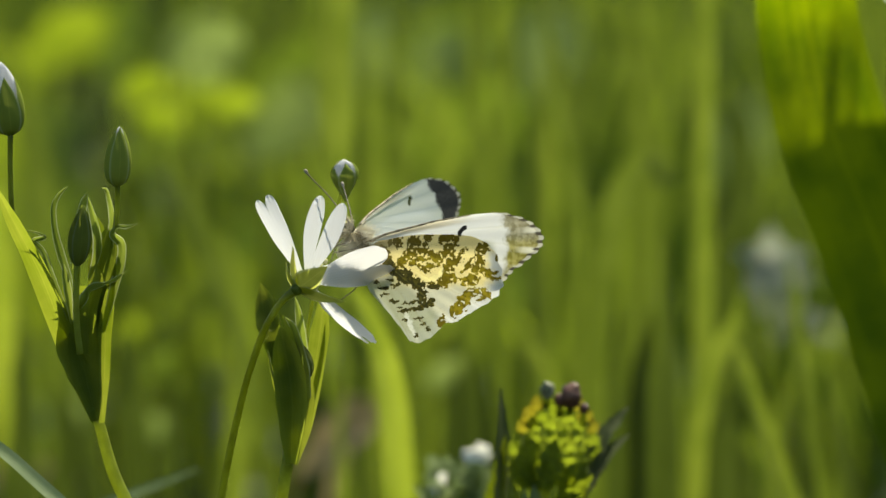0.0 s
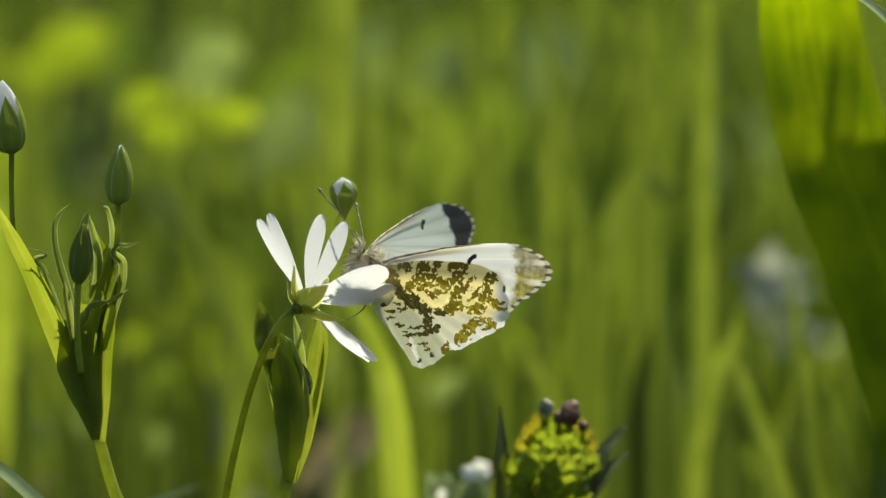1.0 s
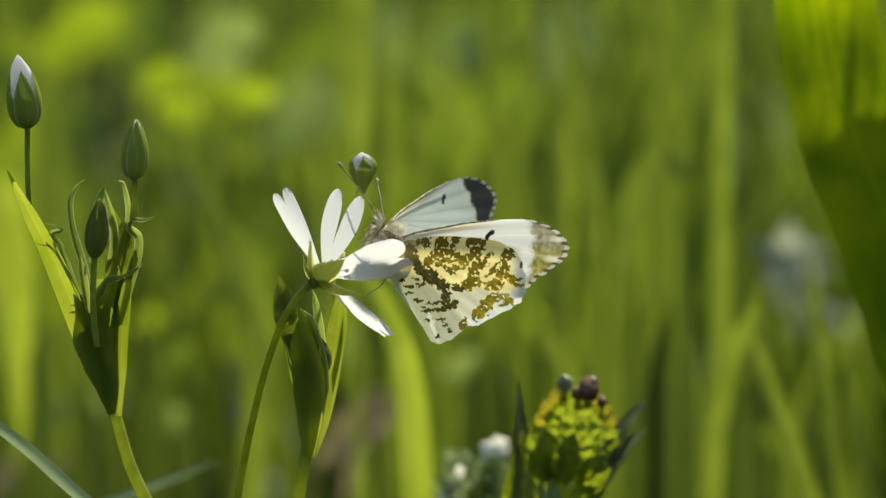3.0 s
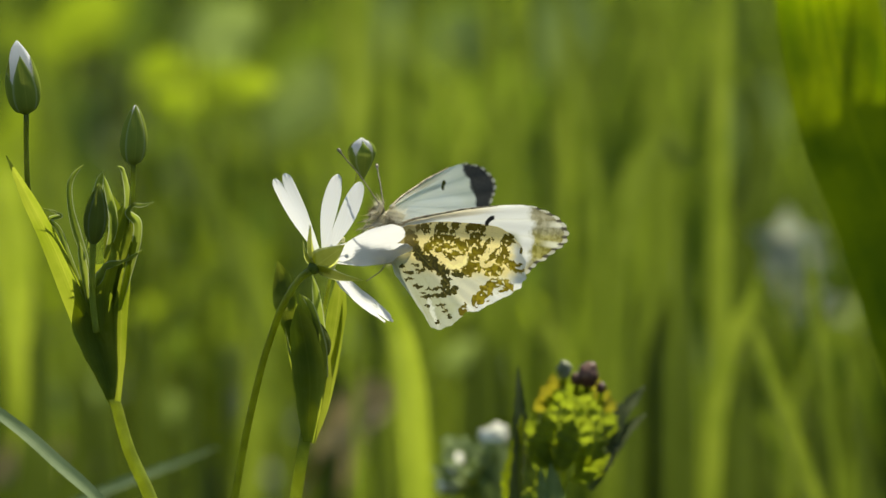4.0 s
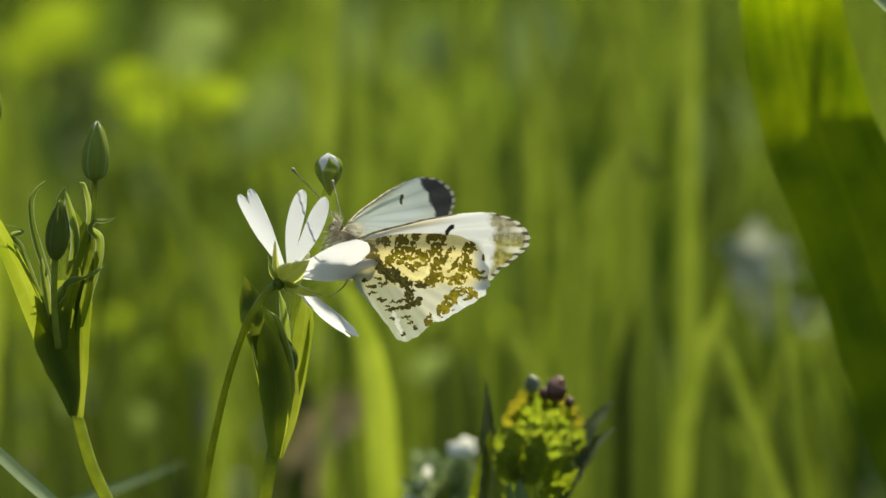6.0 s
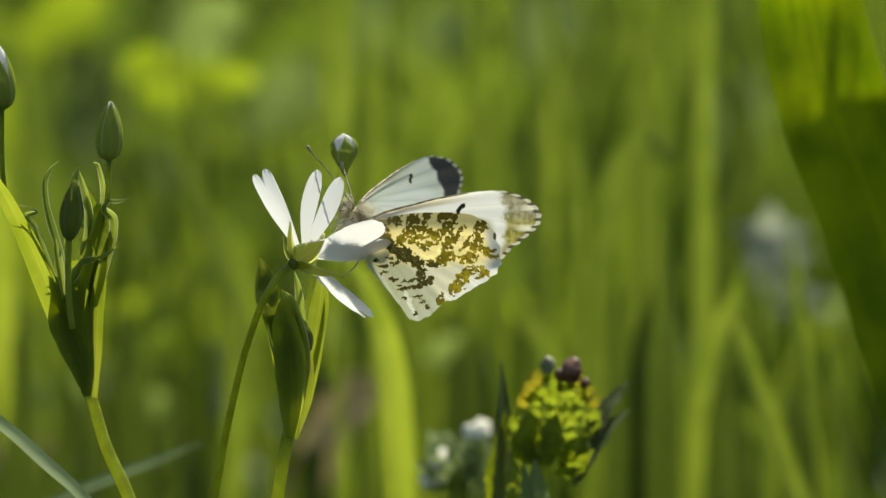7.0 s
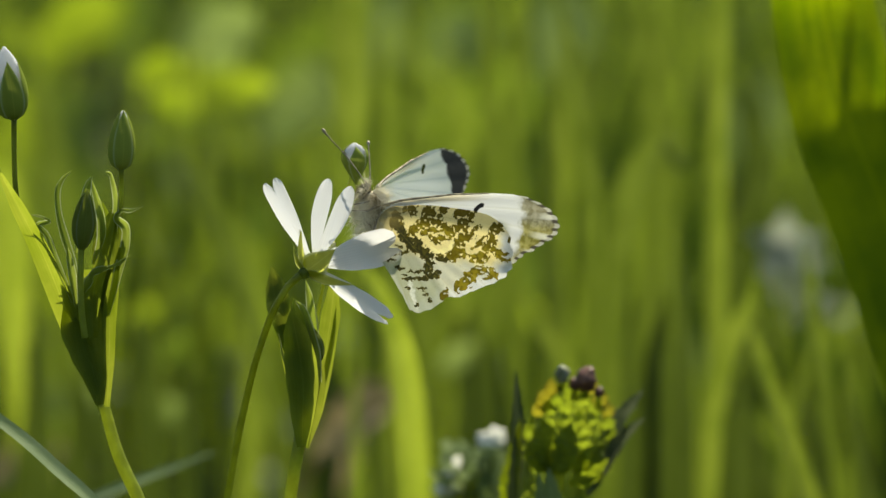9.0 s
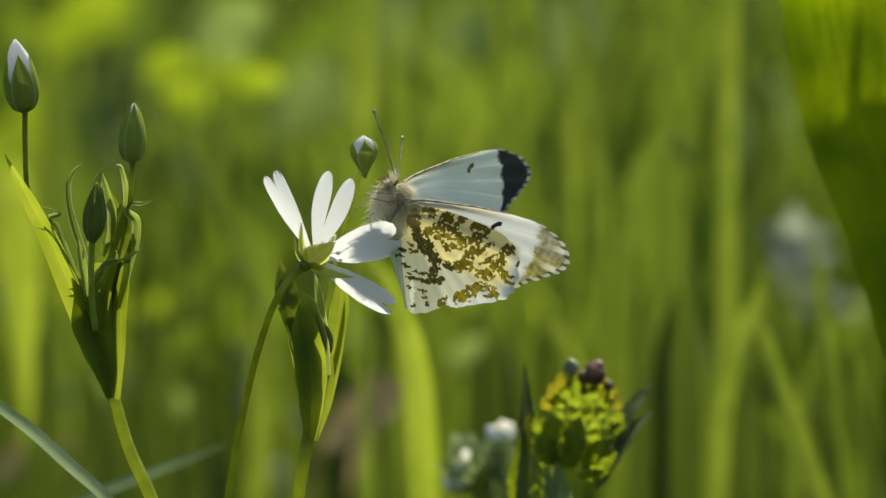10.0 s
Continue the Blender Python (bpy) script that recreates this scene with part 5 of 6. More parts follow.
    local("side_hair", fur(bmesh.new(), [p + mm(0.9, -0.3, 0) for p in thorax_path], [r * 0.8 for r in thorax_r], 1300, 0.0010, 15), OLIVE_FUR, "golden brown hair at the wing roots")
    back = curve([mm(-2.4, 0.6, 1.5), mm(-1.4, 0.6, 1.2), mm(-0.2, 0.9, 0.6)], 10)
    local("back_hair", fur(tube(bmesh.new(), back, [0.0005, 0.0006, 0.0004], 10, 10), back, [0.0005, 0.0006, 0.0004], 900, 0.0015, 24), BUFF_FUR, "pale buff tuft behind the head")
    abd = curve([mm(-1.0, 0.9, -3.0), mm(1.2, 1.2, -5.0), mm(3.6, 1.2, -7.0), mm(5.6, 1.0, -8.8), mm(6.2, 1.0, -9.4)], 14)
    local("abdomen", tube(bmesh.new(), abd, [0.0010, 0.0012, 0.0011, 0.0009, 0.0004], 16, 12), ABDOMEN, "slender grey abdomen")
    head = local("head", ball(bmesh.new(), mm(-3.5, 0.6, 1.9), mm(0.95, 1.0, 0.95), 10, 14), OLIVE, "dark hairy head")
    head_path = [mm(-3.1, 0.6, 1.7), mm(-3.5, 0.6, 1.9), mm(-4.2, 0.6, 2.2)]
    local("head_hair", fur(bmesh.new(), head_path, [0.0009, 0.0009, 0.0006], 600, 0.0016, 9), GREY_FUR, "grey head hair", head)
    local("palps", fur(bmesh.new(), [mm(-4.0, 0.3, 1.6), mm(-4.5, 0.2, 1.7), mm(-5.0, 0.2, 2.0)], [0.0004, 0.0003, 0.0001], 360, 0.0008, 10), OLIVE_FUR, "bristly dark palps", head)
    for side in (-1, 1):
        local("eye", ball(bmesh.new(), mm(-3.75, 0.6 + side * 0.66, 1.75), mm(0.55, 0.46, 0.6), 10, 14), EYE, "greenish compound eye", head)
    local("proboscis", tube(bmesh.new(), [mm(-4.6, 0.4, 1.2), mm(-5.6, 0.2, -0.6), mm(-6.4, 0.3, -2.6), mm(-7.4, 0.9, -4.0)], [0.0001, 0.00009, 0.00008, 0.00006], 12, 6), LIMB, "thin dark proboscis", head)
    antennae = []
    for tip, bow in ((mm(-5.9, -1.5, 8.2), 0.4), (mm(-1.0, 4.6, 5.2), 0.3)):
        bm = tube(bmesh.new(), [mm(0, 0, 0), tip * 0.5 + mm(0, 0, bow), tip * 0.92, tip], [0.00011, 0.00009, 0.00009, 0.00024], 18, 7)
        ball(bm, tip, mm(0.26, 0.26, 0.42), 7, 8, tip.to_track_quat("Z", "Y").to_matrix().to_4x4())
        ant = local("antenna", bm, LIMB, "ringed antenna with a clubbed tip")
        antennae.append(ant)
    antennae[0].location = mm(-3.2, 0.2, 2.6)
    antennae[1].location = mm(-2.8, 1.0, 2.6)
    for pts in (((-2.2, 0, 0.6), (-3.6, -0.9, 0.2), (-5.0, -0.4, -0.2), (-6.8, 0.4, -0.9)),
                ((-1.6, 0, 0.2), (-2.9, -1.4, -0.8), (-4.4, -1.0, -1.0), (-6.2, -0.6, -1.3)),
                ((-0.9, 0, -0.4), (-1.6, -1.2, -2.2), (-3.0, -0.8, -6.4), (-5.3, 0.0, -8.2)),
                ((-2.2, 1.2, 0.6), (-3.8, 2.0, 0.6), (-5.2, 1.4, 0.4), (-6.6, 1.0, 0.1)),
                ((-1.4, 1.2, 0.0), (-2.8, 2.2, -1.4), (-4.2, 1.8, -2.4), (-5.6, 1.4, -3.4))):
        local("leg", tube(bmesh.new(), [mm(*p) for p in pts], [0.00017, 0.00013, 0.0001, 0.00006], 14, 6), LIMB, "thin brown leg")
    near = pose(0, -0.0006, 0, 0, 0, -25)
    far = far_wing(53, 3)
    wings = []
    for name, outline, mat, m, lab in (("forewing", FOREWING, UNDER_FORE, near, "white forewing underside with an olive tip"),
                                       ("hindwing", HINDWING, UNDER_HIND, near @ pose(0, -0.0006, 0), "hindwing underside marbled in moss green"),
                                       ("forewing", FOREWING, UPPER_FORE, far, "pale forewing upperside with a black tip"),
                                       ("hindwing", HINDWING, UPPER_HIND, far @ pose(0, 0.0006, -0.001), "white hindwing of the far side")):
        w = local(name, wing_mesh(outline, scallop=0.15 if name == "forewing" else 0.22), mat, lab)
        if name == "forewing":
            edge = [mm(x, -0.06, z + 0.02) for x, z in ([(0.2, 0.2)] + FOREWING[:7])]
            local("front_edge", tube(bmesh.new(), edge, [0.00026, 0.0002, 0.00017, 0.00015, 0.00013, 0.0001, 0.00006], 40, 6), EDGE, "brown front edge of the wing", w)
        w.matrix_basis = m
        wings.append((w, m))
    return root, wings, antennae


# ---- putting it together ----
make_ground()
budded = make_budded_stitchwort()
leafy = make_leafy_stitchwort()
flower, petals = make_flower()
nettle = make_nettle()
downy = make_downy_plant()
butterfly, wings, antennae = make_butterfly()

# broad leaf beside the flower, its sunlit upper half glowing
bl = thing("broad_leaf_plant", (spot(78.76, -35.59, 0.09).x, 0.09, 0.0), "large broad green leaf, bright where the sun shines through", "plant")
base = Vector(bl.location)
path = [base, spot(78.76, -45.11, 0.086), spot(72.31, -20.90, 0.088), spot(65.04, 3.31, 0.088), spot(58.2, 21.06, 0.084), spot(55.2, 35.59, 0.086), spot(54.6, 47.69, 0.080), spot(54.97, 62.22, 0.068)]
part("leaf", strip(bmesh.new(), path, [0.004, 0.014, 0.019, 0.0200, 0.0188, 0.0172, 0.015, 0.001], (-0.1, -1.0, 0.1), 44, 8, 0.06, 0.04), BROAD_LEAF, bl)
path = [base + mm(-3, 6, 0), spot(75.54, -45.11, 0.13), spot(71.50, -25.74, 0.13), spot(67.47, -9.60, 0.13), spot(63.43, 3.31, 0.135), spot(61.41, 11.38, 0.14)]
part("leaf", strip(bmesh.new(), path, [0.003, 0.008, 0.010, 0.009, 0.006, 0.001], (0.1, -1.0, 0.1), 36, 6, 0.3, 0.04), BROAD_LEAF, bl)
# added leaves, out of view, that cast shade on the broad leaf's lower part
for x, z, dy in ((0.119, 0.493, 0.0), (0.128, 0.499, 0.0), (0.137, 0.502, 0.0), (0.147, 0.499, 0.0), (0.157, 0.504, 0.0), (0.168, 0.501, 0.0), (0.180, 0.510, 0.0), (0.193, 0.507, 0.0),
                 (0.132, 0.513, 0.025), (0.145, 0.519, 0.025), (0.158, 0.517, 0.025), (0.170, 0.505, 0.025), (0.182, 0.519, 0.025), (0.196, 0.515, 0.025)):
    path = [Vector((x + 0.07, 0.20 + dy, 0.0)), Vector((x + 0.08, 0.21 + dy, 0.15)), Vector((x + 0.065, 0.212 + dy, 0.29)), Vector((x + 0.012, 0.21 + dy, z - 0.09)), Vector((x - 0.012, 0.206 + dy, z - 0.025)), Vector((x - 0.016, 0.203 + dy, z + 0.012))]
    part("leaf", strip(bmesh.new(), path, [0.008, 0.018, 0.022, 0.026, 0.022, 0.011], (0.1, -1.0, 0.1), 40, 6, 0.2, 0.04), BROAD_LEAF, bl)

# unseen fine grass added over those leaves, its tips breaking up the edge of the shade
rnd = random.Random(41)
tuft = bmesh.new()
for _ in range(240):
    back = rnd.uniform(0.01, 0.07)
    x = rnd.uniform(0.095, 0.19) + back * SUN_DIR.x / SUN_DIR.y
    z = 0.515 + rnd.triangular(-0.012, 0.034, 0.0) + back * SUN_DIR.z / SUN_DIR.y
    lean = rnd.uniform(-0.012, 0.012)
    y = 0.205 + back
    strip(tuft, [Vector((x + 0.05 + lean, y + 0.012, 0.0)), Vector((x + 0.03 + lean, y + 0.014, z * 0.55)), Vector((x + 0.006, y + 0.006, z - 0.07)), Vector((x + 0.001, y + 0.001, z - 0.03)), Vector((x, y, z))], [0.002, 0.0026, 0.0024, 0.0016, 0.0002], (0.1, -1.0, 0.1), 14, 2, 0.2)
tuft_mesh = bpy.data.meshes.new("shade_caster_tuft")
tuft.to_mesh(tuft_mesh)
tuft.free()
tuft_mesh.materials.append(BLADE_MID)
tagged(new("shade_caster_tuft", tuft_mesh), "unseen tuft of fine grass added to shade the broad leaf", "grass", kind="stuff")

# single blades that stand out of the meadow
make_blade([(-49.15, -35.91), (-53.58, -32.04), (-58.43, -27.68), (-63.27, -23.97), (-68.92, -20.09), (-76.18, -16.06)], 0.004, 2.3, "grey-green grass blade leaning across", GREY_BLADE, (0.4, -0.7, 0.7), 0.2)
make_blade([(-51.16, -37.04), (-44.71, -34.30), (-38.25, -31.88), (-30.99, -28.97)], 0.11, 1.7, "thin grey-green blade, out of focus", GREY_BLADE, (-0.4, -0.6, 0.7), 0.3)
make_blade([(78.76, 28.33), (69.89, 34.38), (65.04, 38.98), (60.20, 42.21)], 0.02, 2.6, "grey-green blade tip hanging in the corner", GREY_BLADE, (0.5, -0.6, 0.7), 0.35)
FULL = (0.75, 1.0, 1.0, 0.8, 0.08)
# thin low down, so that the shape imitates a blade fading into shade
HIGH = (0.1, 0.12, 0.2, 0.8, 1.0, 0.9)
TAPER = (0.3, 0.5, 0.9, 1.0, 0.85, 0.08)
EVEN = (0.8, 0.9, 1.0, 1.0, 0.9)
BLADES = [
    ([(-2.90, -37.03), (-3.23, -28.96), (-4.03, -20.09), (-5.81, -12.02), (-8.23, -6.37), (-11.94, -0.32)], 0.15, 4.6, "sunlit grass blade bending over behind the flower", BLADE, FULL),
    ([(-11.62, -37.03), (-11.62, -4.76), (-11.94, 10.57), (-12.26, 30.73), (-12.75, 47.67)], 0.26, 5.6, "broad pale green grass blade, out of focus", BLADE_MID, HIGH),
    ([(21.46, -37.03), (22.43, -14.44), (21.94, 3.31), (20.25, 23.47), (16.21, 40.41)], 0.29, 3.4, "tall green grass blade, out of focus", BLADE_DULL, TAPER),
    ([(24.28, -37.03), (24.85, -16.86), (26.14, -0.73), (28.72, 10.57), (32.75, 15.57), (35.82, 11.37)], 0.26, 3.8, "arching green grass blade, out of focus", BLADE_DULL, EVEN),
    ([(40.33, -38.64), (40.33, -20.89), (40.17, -0.73), (40.33, 19.44), (40.82, 40.41)], 0.27, 3.2, "tall yellow-green grass blade, out of focus", BLADE_MID, EVEN),
    ([(56.14, -42.67), (52.27, -32.99), (48.72, -22.51), (45.82, -14.44), (44.45, -9.60)], 0.18, 3.2, "slanting yellow-green grass blade, out of focus", BLADE_MID, FULL),
    ([(38.56, -37.03), (39.61, -22.51), (41.62, -14.44), (44.69, -8.79), (45.82, -3.15)], 0.22, 3.6, "bent yellow-green grass blade, out of focus", BLADE_MID, FULL),
    ([(20.65, -28.96), (18.07, -17.67), (14.84, -10.81), (11.78, -5.16)], 0.29, 3.2, "slanting olive grass blade, out of focus", BLADE_MID, FULL),
    ([(-60.02, -41.87), (-59.69, -25.73), (-60.50, -9.60), (-61.15, 1.69), (-63.24, 11.37)], 0.36, 6.4, "broad sunlit grass blade, out of focus", BLADE, HIGH),
    ([(-21.30, -35.57), (-25.33, -12.83), (-29.36, -0.73), (-33.40, 8.95), (-39.04, 19.44)], 0.32, 3.6, "slanting olive grass blade, out of focus", BLADE_DULL, TAPER),
    ([(-26.54, -28.96), (-25.33, -12.83), (-26.30, -2.34), (-28.56, 4.92)], 0.36, 4.0, "sunlit grass blade, out of focus", BLADE_MID, FULL),
    ([(-3.39, -37.03), (-2.58, 11.37), (-3.95, 40.41)], 0.40, 3.8, "tall green grass blade, out of focus", BLADE_DULL, TAPER),
    ([(6.78, -37.03), (7.91, 15.41), (6.29, 40.41)], 0.44, 3.4, "tall green grass blade, out of focus", BLADE_DULL, TAPER),
    ([(12.18, -35.41), (11.37, 19.44), (13.23, 40.41)], 0.36, 2.6, "thin green grass blade, out of focus", BLADE_DULL, TAPER),
    ([(29.12, -37.03), (29.93, 23.47), (27.75, 40.41)], 0.44, 3.2, "tall green grass blade, out of focus", BLADE_DULL, TAPER),
    ([(33.56, -37.03), (33.24, 3.31), (31.62, 40.41)], 0.40, 2.6, "thin green grass blade, out of focus", BLADE_DULL, EVEN),
    ([(56.95, -41.87), (55.82, -22.51), (53.32, -6.37), (52.27, 1.69)], 0.24, 2.6, "thin green grass blade, out of focus", BLADE_DULL, FULL),
    ([(60.58, -41.87), (60.02, -25.73), (57.92, -12.83)], 0.22, 2.4, "thin green grass blade, out of focus", BLADE_DULL, FULL),
    ([(49.69, -40.25), (50.66, -25.73), (52.92, -16.05)], 0.24, 2.2, "thin green grass blade, out of focus", BLADE_DULL, FULL),
    ([(-51.14, -37.03), (-51.95, -4.76), (-55.18, 15.41), (-58.40, 30.73)], 0.44, 4.4, "green grass blade, out of focus", BLADE_DULL, TAPER),
    # most blades from here on carry shade in their colour, to darken the meadow
    ([(31.94, -41.87), (32.43, -28.96), (31.94, -16.05), (32.75, -6.37)], 0.27, 5.4, "broad green grass blade with painted-in shade, out of focus", BLADE_SHADE, FULL),
    ([(27.91, -43.48), (28.72, -33.80), (29.20, -25.73), (30.33, -16.05)], 0.32, 5.0, "broad green grass blade with painted-in shade, out of focus", BLADE_SHADE, FULL),
    ([(-57.60, -43.48), (-58.08, -33.80), (-56.79, -22.51), (-58.40, -13.63)], 0.34, 5.0, "broad green grass blade with painted-in shade, out of focus", BLADE_SHADE, FULL),
    ([(-34.20, -43.48), (-33.72, -35.41), (-35.01, -25.73), (-33.72, -16.05)], 0.34, 5.0, "broad green grass blade with painted-in shade, out of focus", BLADE_SHADE, FULL),
    ([(-52.76, -43.48), (-51.14, -33.80), (-50.34, -24.12), (-52.76, -14.44)], 0.40, 5.0, "broad green grass blade with painted-in shade, out of focus", BLADE_SHADE, FULL),
    ([(7.74, -43.48), (8.55, -33.80), (6.94, -22.51), (6.13, -12.02)], 0.36, 5.0, "broad green grass blade with painted-in shade, out of focus", BLADE_SHADE, FULL),
    ([(41.62, -43.48), (41.30, -35.41), (41.79, -25.73), (42.59, -20.09)], 0.26, 3.6, "broad green grass blade with painted-in shade, out of focus", BLADE_SHADE, FULL),
    ([(49.69, -45.09), (48.08, -37.03), (46.30, -28.96), (44.04, -20.89)], 0.30, 3.6, "broad green grass blade with painted-in shade, out of focus", BLADE_SHADE, FULL),
    ([(-14.84, -45.09), (-15.17, -37.03), (-16.46, -28.96), (-15.97, -20.09)], 0.40, 5.0, "broad green grass blade with painted-in shade, out of focus", BLADE_SHADE, FULL),
    ([(-7.58, -45.09), (-7.74, -37.03), (-8.39, -28.96), (-9.03, -20.89)], 0.36, 3.6, "broad green grass blade with painted-in shade, out of focus", BLADE_SHADE, FULL),
    ([(5.32, -25.73), (5.00, -19.28), (4.36, -12.83), (5.32, -7.99)], 0.42, 4.6, "broad green grass blade with painted-in shade, out of focus", BLADE_SHADE, FULL),
    ([(32.75, -40.25), (32.43, -25.73), (31.62, -12.02)], 0.24, 3.2, "dark green grass blade with painted-in shade, out of focus", BLADE_SHADE, FULL),
    ([(29.69, -40.25), (30.33, -25.73), (31.14, -16.05), (33.24, -6.37)], 0.27, 3.0, "dark green grass blade with painted-in shade, out of focus", BLADE_SHADE, FULL),
    ([(41.62, -14.44), (42.59, -3.15), (44.04, 8.95)], 0.32, 2.6, "dark green grass blade with painted-in shade, out of focus", BLADE_SHADE, TAPER),
    ([(4.52, -37.03), (4.19, -24.12), (5.32, -14.44)], 0.32, 3.2, "dark green grass blade with painted-in shade, out of focus", BLADE_SHADE, FULL),
    ([(55.34, -41.87), (54.69, -28.96), (52.92, -19.28)], 0.21, 2.8, "dark green grass blade with painted-in shade, out of focus", BLADE_SHADE, FULL),
    ([(61.79, -43.48), (61.63, -33.80), (59.37, -20.89)], 0.19, 2.8, "dark green grass blade with painted-in shade, out of focus", BLADE_SHADE, FULL),
    ([(-44.69, -37.03), (-47.11, -27.35), (-45.90, -16.05)], 0.36, 3.4, "dark green grass blade with painted-in shade, out of focus", BLADE_SHADE, FULL),
    ([(-15.65, -37.03), (-15.00, -22.51), (-16.86, -12.83)], 0.36, 3.4, "dark green grass blade with painted-in shade, out of focus", BLADE_SHADE, FULL),
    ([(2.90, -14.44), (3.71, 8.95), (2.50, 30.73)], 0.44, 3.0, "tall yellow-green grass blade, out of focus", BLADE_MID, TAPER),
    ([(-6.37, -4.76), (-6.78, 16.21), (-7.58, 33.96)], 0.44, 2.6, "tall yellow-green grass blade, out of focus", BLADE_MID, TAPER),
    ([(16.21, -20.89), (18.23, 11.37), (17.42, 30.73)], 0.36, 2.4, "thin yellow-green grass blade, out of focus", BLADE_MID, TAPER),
    ([(35.82, -38.64), (35.49, -16.86), (34.85, 3.31)], 0.22, 2.8, "dark green grass blade with painted-in shade, out of focus", BLADE_SHADE, FULL),
    ([(43.08, -39.45), (43.72, -27.35), (45.01, -17.67)], 0.21, 2.8, "dark green grass blade with painted-in shade, out of focus", BLADE_SHADE, FULL),
    ([(44.85, -20.89), (45.82, 1.69), (45.50, 17.02), (44.04, 25.89)], 0.36, 4.6, "dark green grass blade with painted-in shade, out of focus", BLADE_SHADE, TAPER),
    ([(27.10, -39.45), (27.43, -20.89), (28.07, -6.37)], 0.24, 2.4, "dark green grass blade with painted-in shade, out of focus", BLADE_SHADE, FULL),
    ([(-55.82, -25.73), (-56.47, -12.83), (-57.44, -2.34)], 0.32, 2.6, "dark green grass blade with painted-in shade, out of focus", BLADE_SHADE, FULL),
    ([(17.83, -37.03), (17.42, -14.44), (16.21, 4.92), (16.62, 25.89)], 0.34, 3.2, "dark green grass blade with painted-in shade, out of focus", BLADE_SHADE, TAPER),
    ([(9.76, -33.80), (8.55, -20.09), (7.74, -12.02)], 0.32, 4.0, "dark green grass blade with painted-in shade, out of focus", BLADE_SHADE, FULL),
    ([(-40.66, -28.96), (-41.62, -16.05), (-42.67, -7.99)], 0.40, 5.0, "dark green grass blade with painted-in shade, out of focus", BLADE_SHADE, FULL),
]
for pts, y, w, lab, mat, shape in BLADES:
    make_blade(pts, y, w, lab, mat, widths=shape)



def make_herb_leaf(u, v, y, length, width, angle, material, label, lift=None):
    """One broad leaf of a low herb on its own stalk; sizes in millimetres as seen on the flower's plane."""
    k = (DIST + y) / DIST / 1000
    at = spot(u, v, y)
    if lift is None:
        lift = -0.35 if y < 0.6 and length < 10 else 0.05 + 0.4 * math.sin(u * 3.1 + v * 2.3)
    root = thing("herb_leaf", (at.x, y, 0.0), label, "leaf", "broad herb leaves")
    d = Vector((math.cos(angle), 0.25, math.sin(angle))) * length * 0.5 * k
    part("leaf", strip(bmesh.new(), [at - d, at + Vector((0, 0, 0.08 * length * k)), at + d], [width * 0.2 * k, width * 0.8 * k, width * k, width * 0.85 * k, 0.06 * width * k], (0.25 * math.sin(u * 1.7), -0.9, lift), 18, 6, 0.2, 0.06), material, root)
    part("leaf_stalk", tube(bmesh.new(), [Vector((at.x, y, -0.003)), Vector((at.x - d.x * 0.6, y, at.z * 0.5)), at - d], [0.0012, 0.001, 0.0008], 12, 6), STEM_DARK, root)
    return root


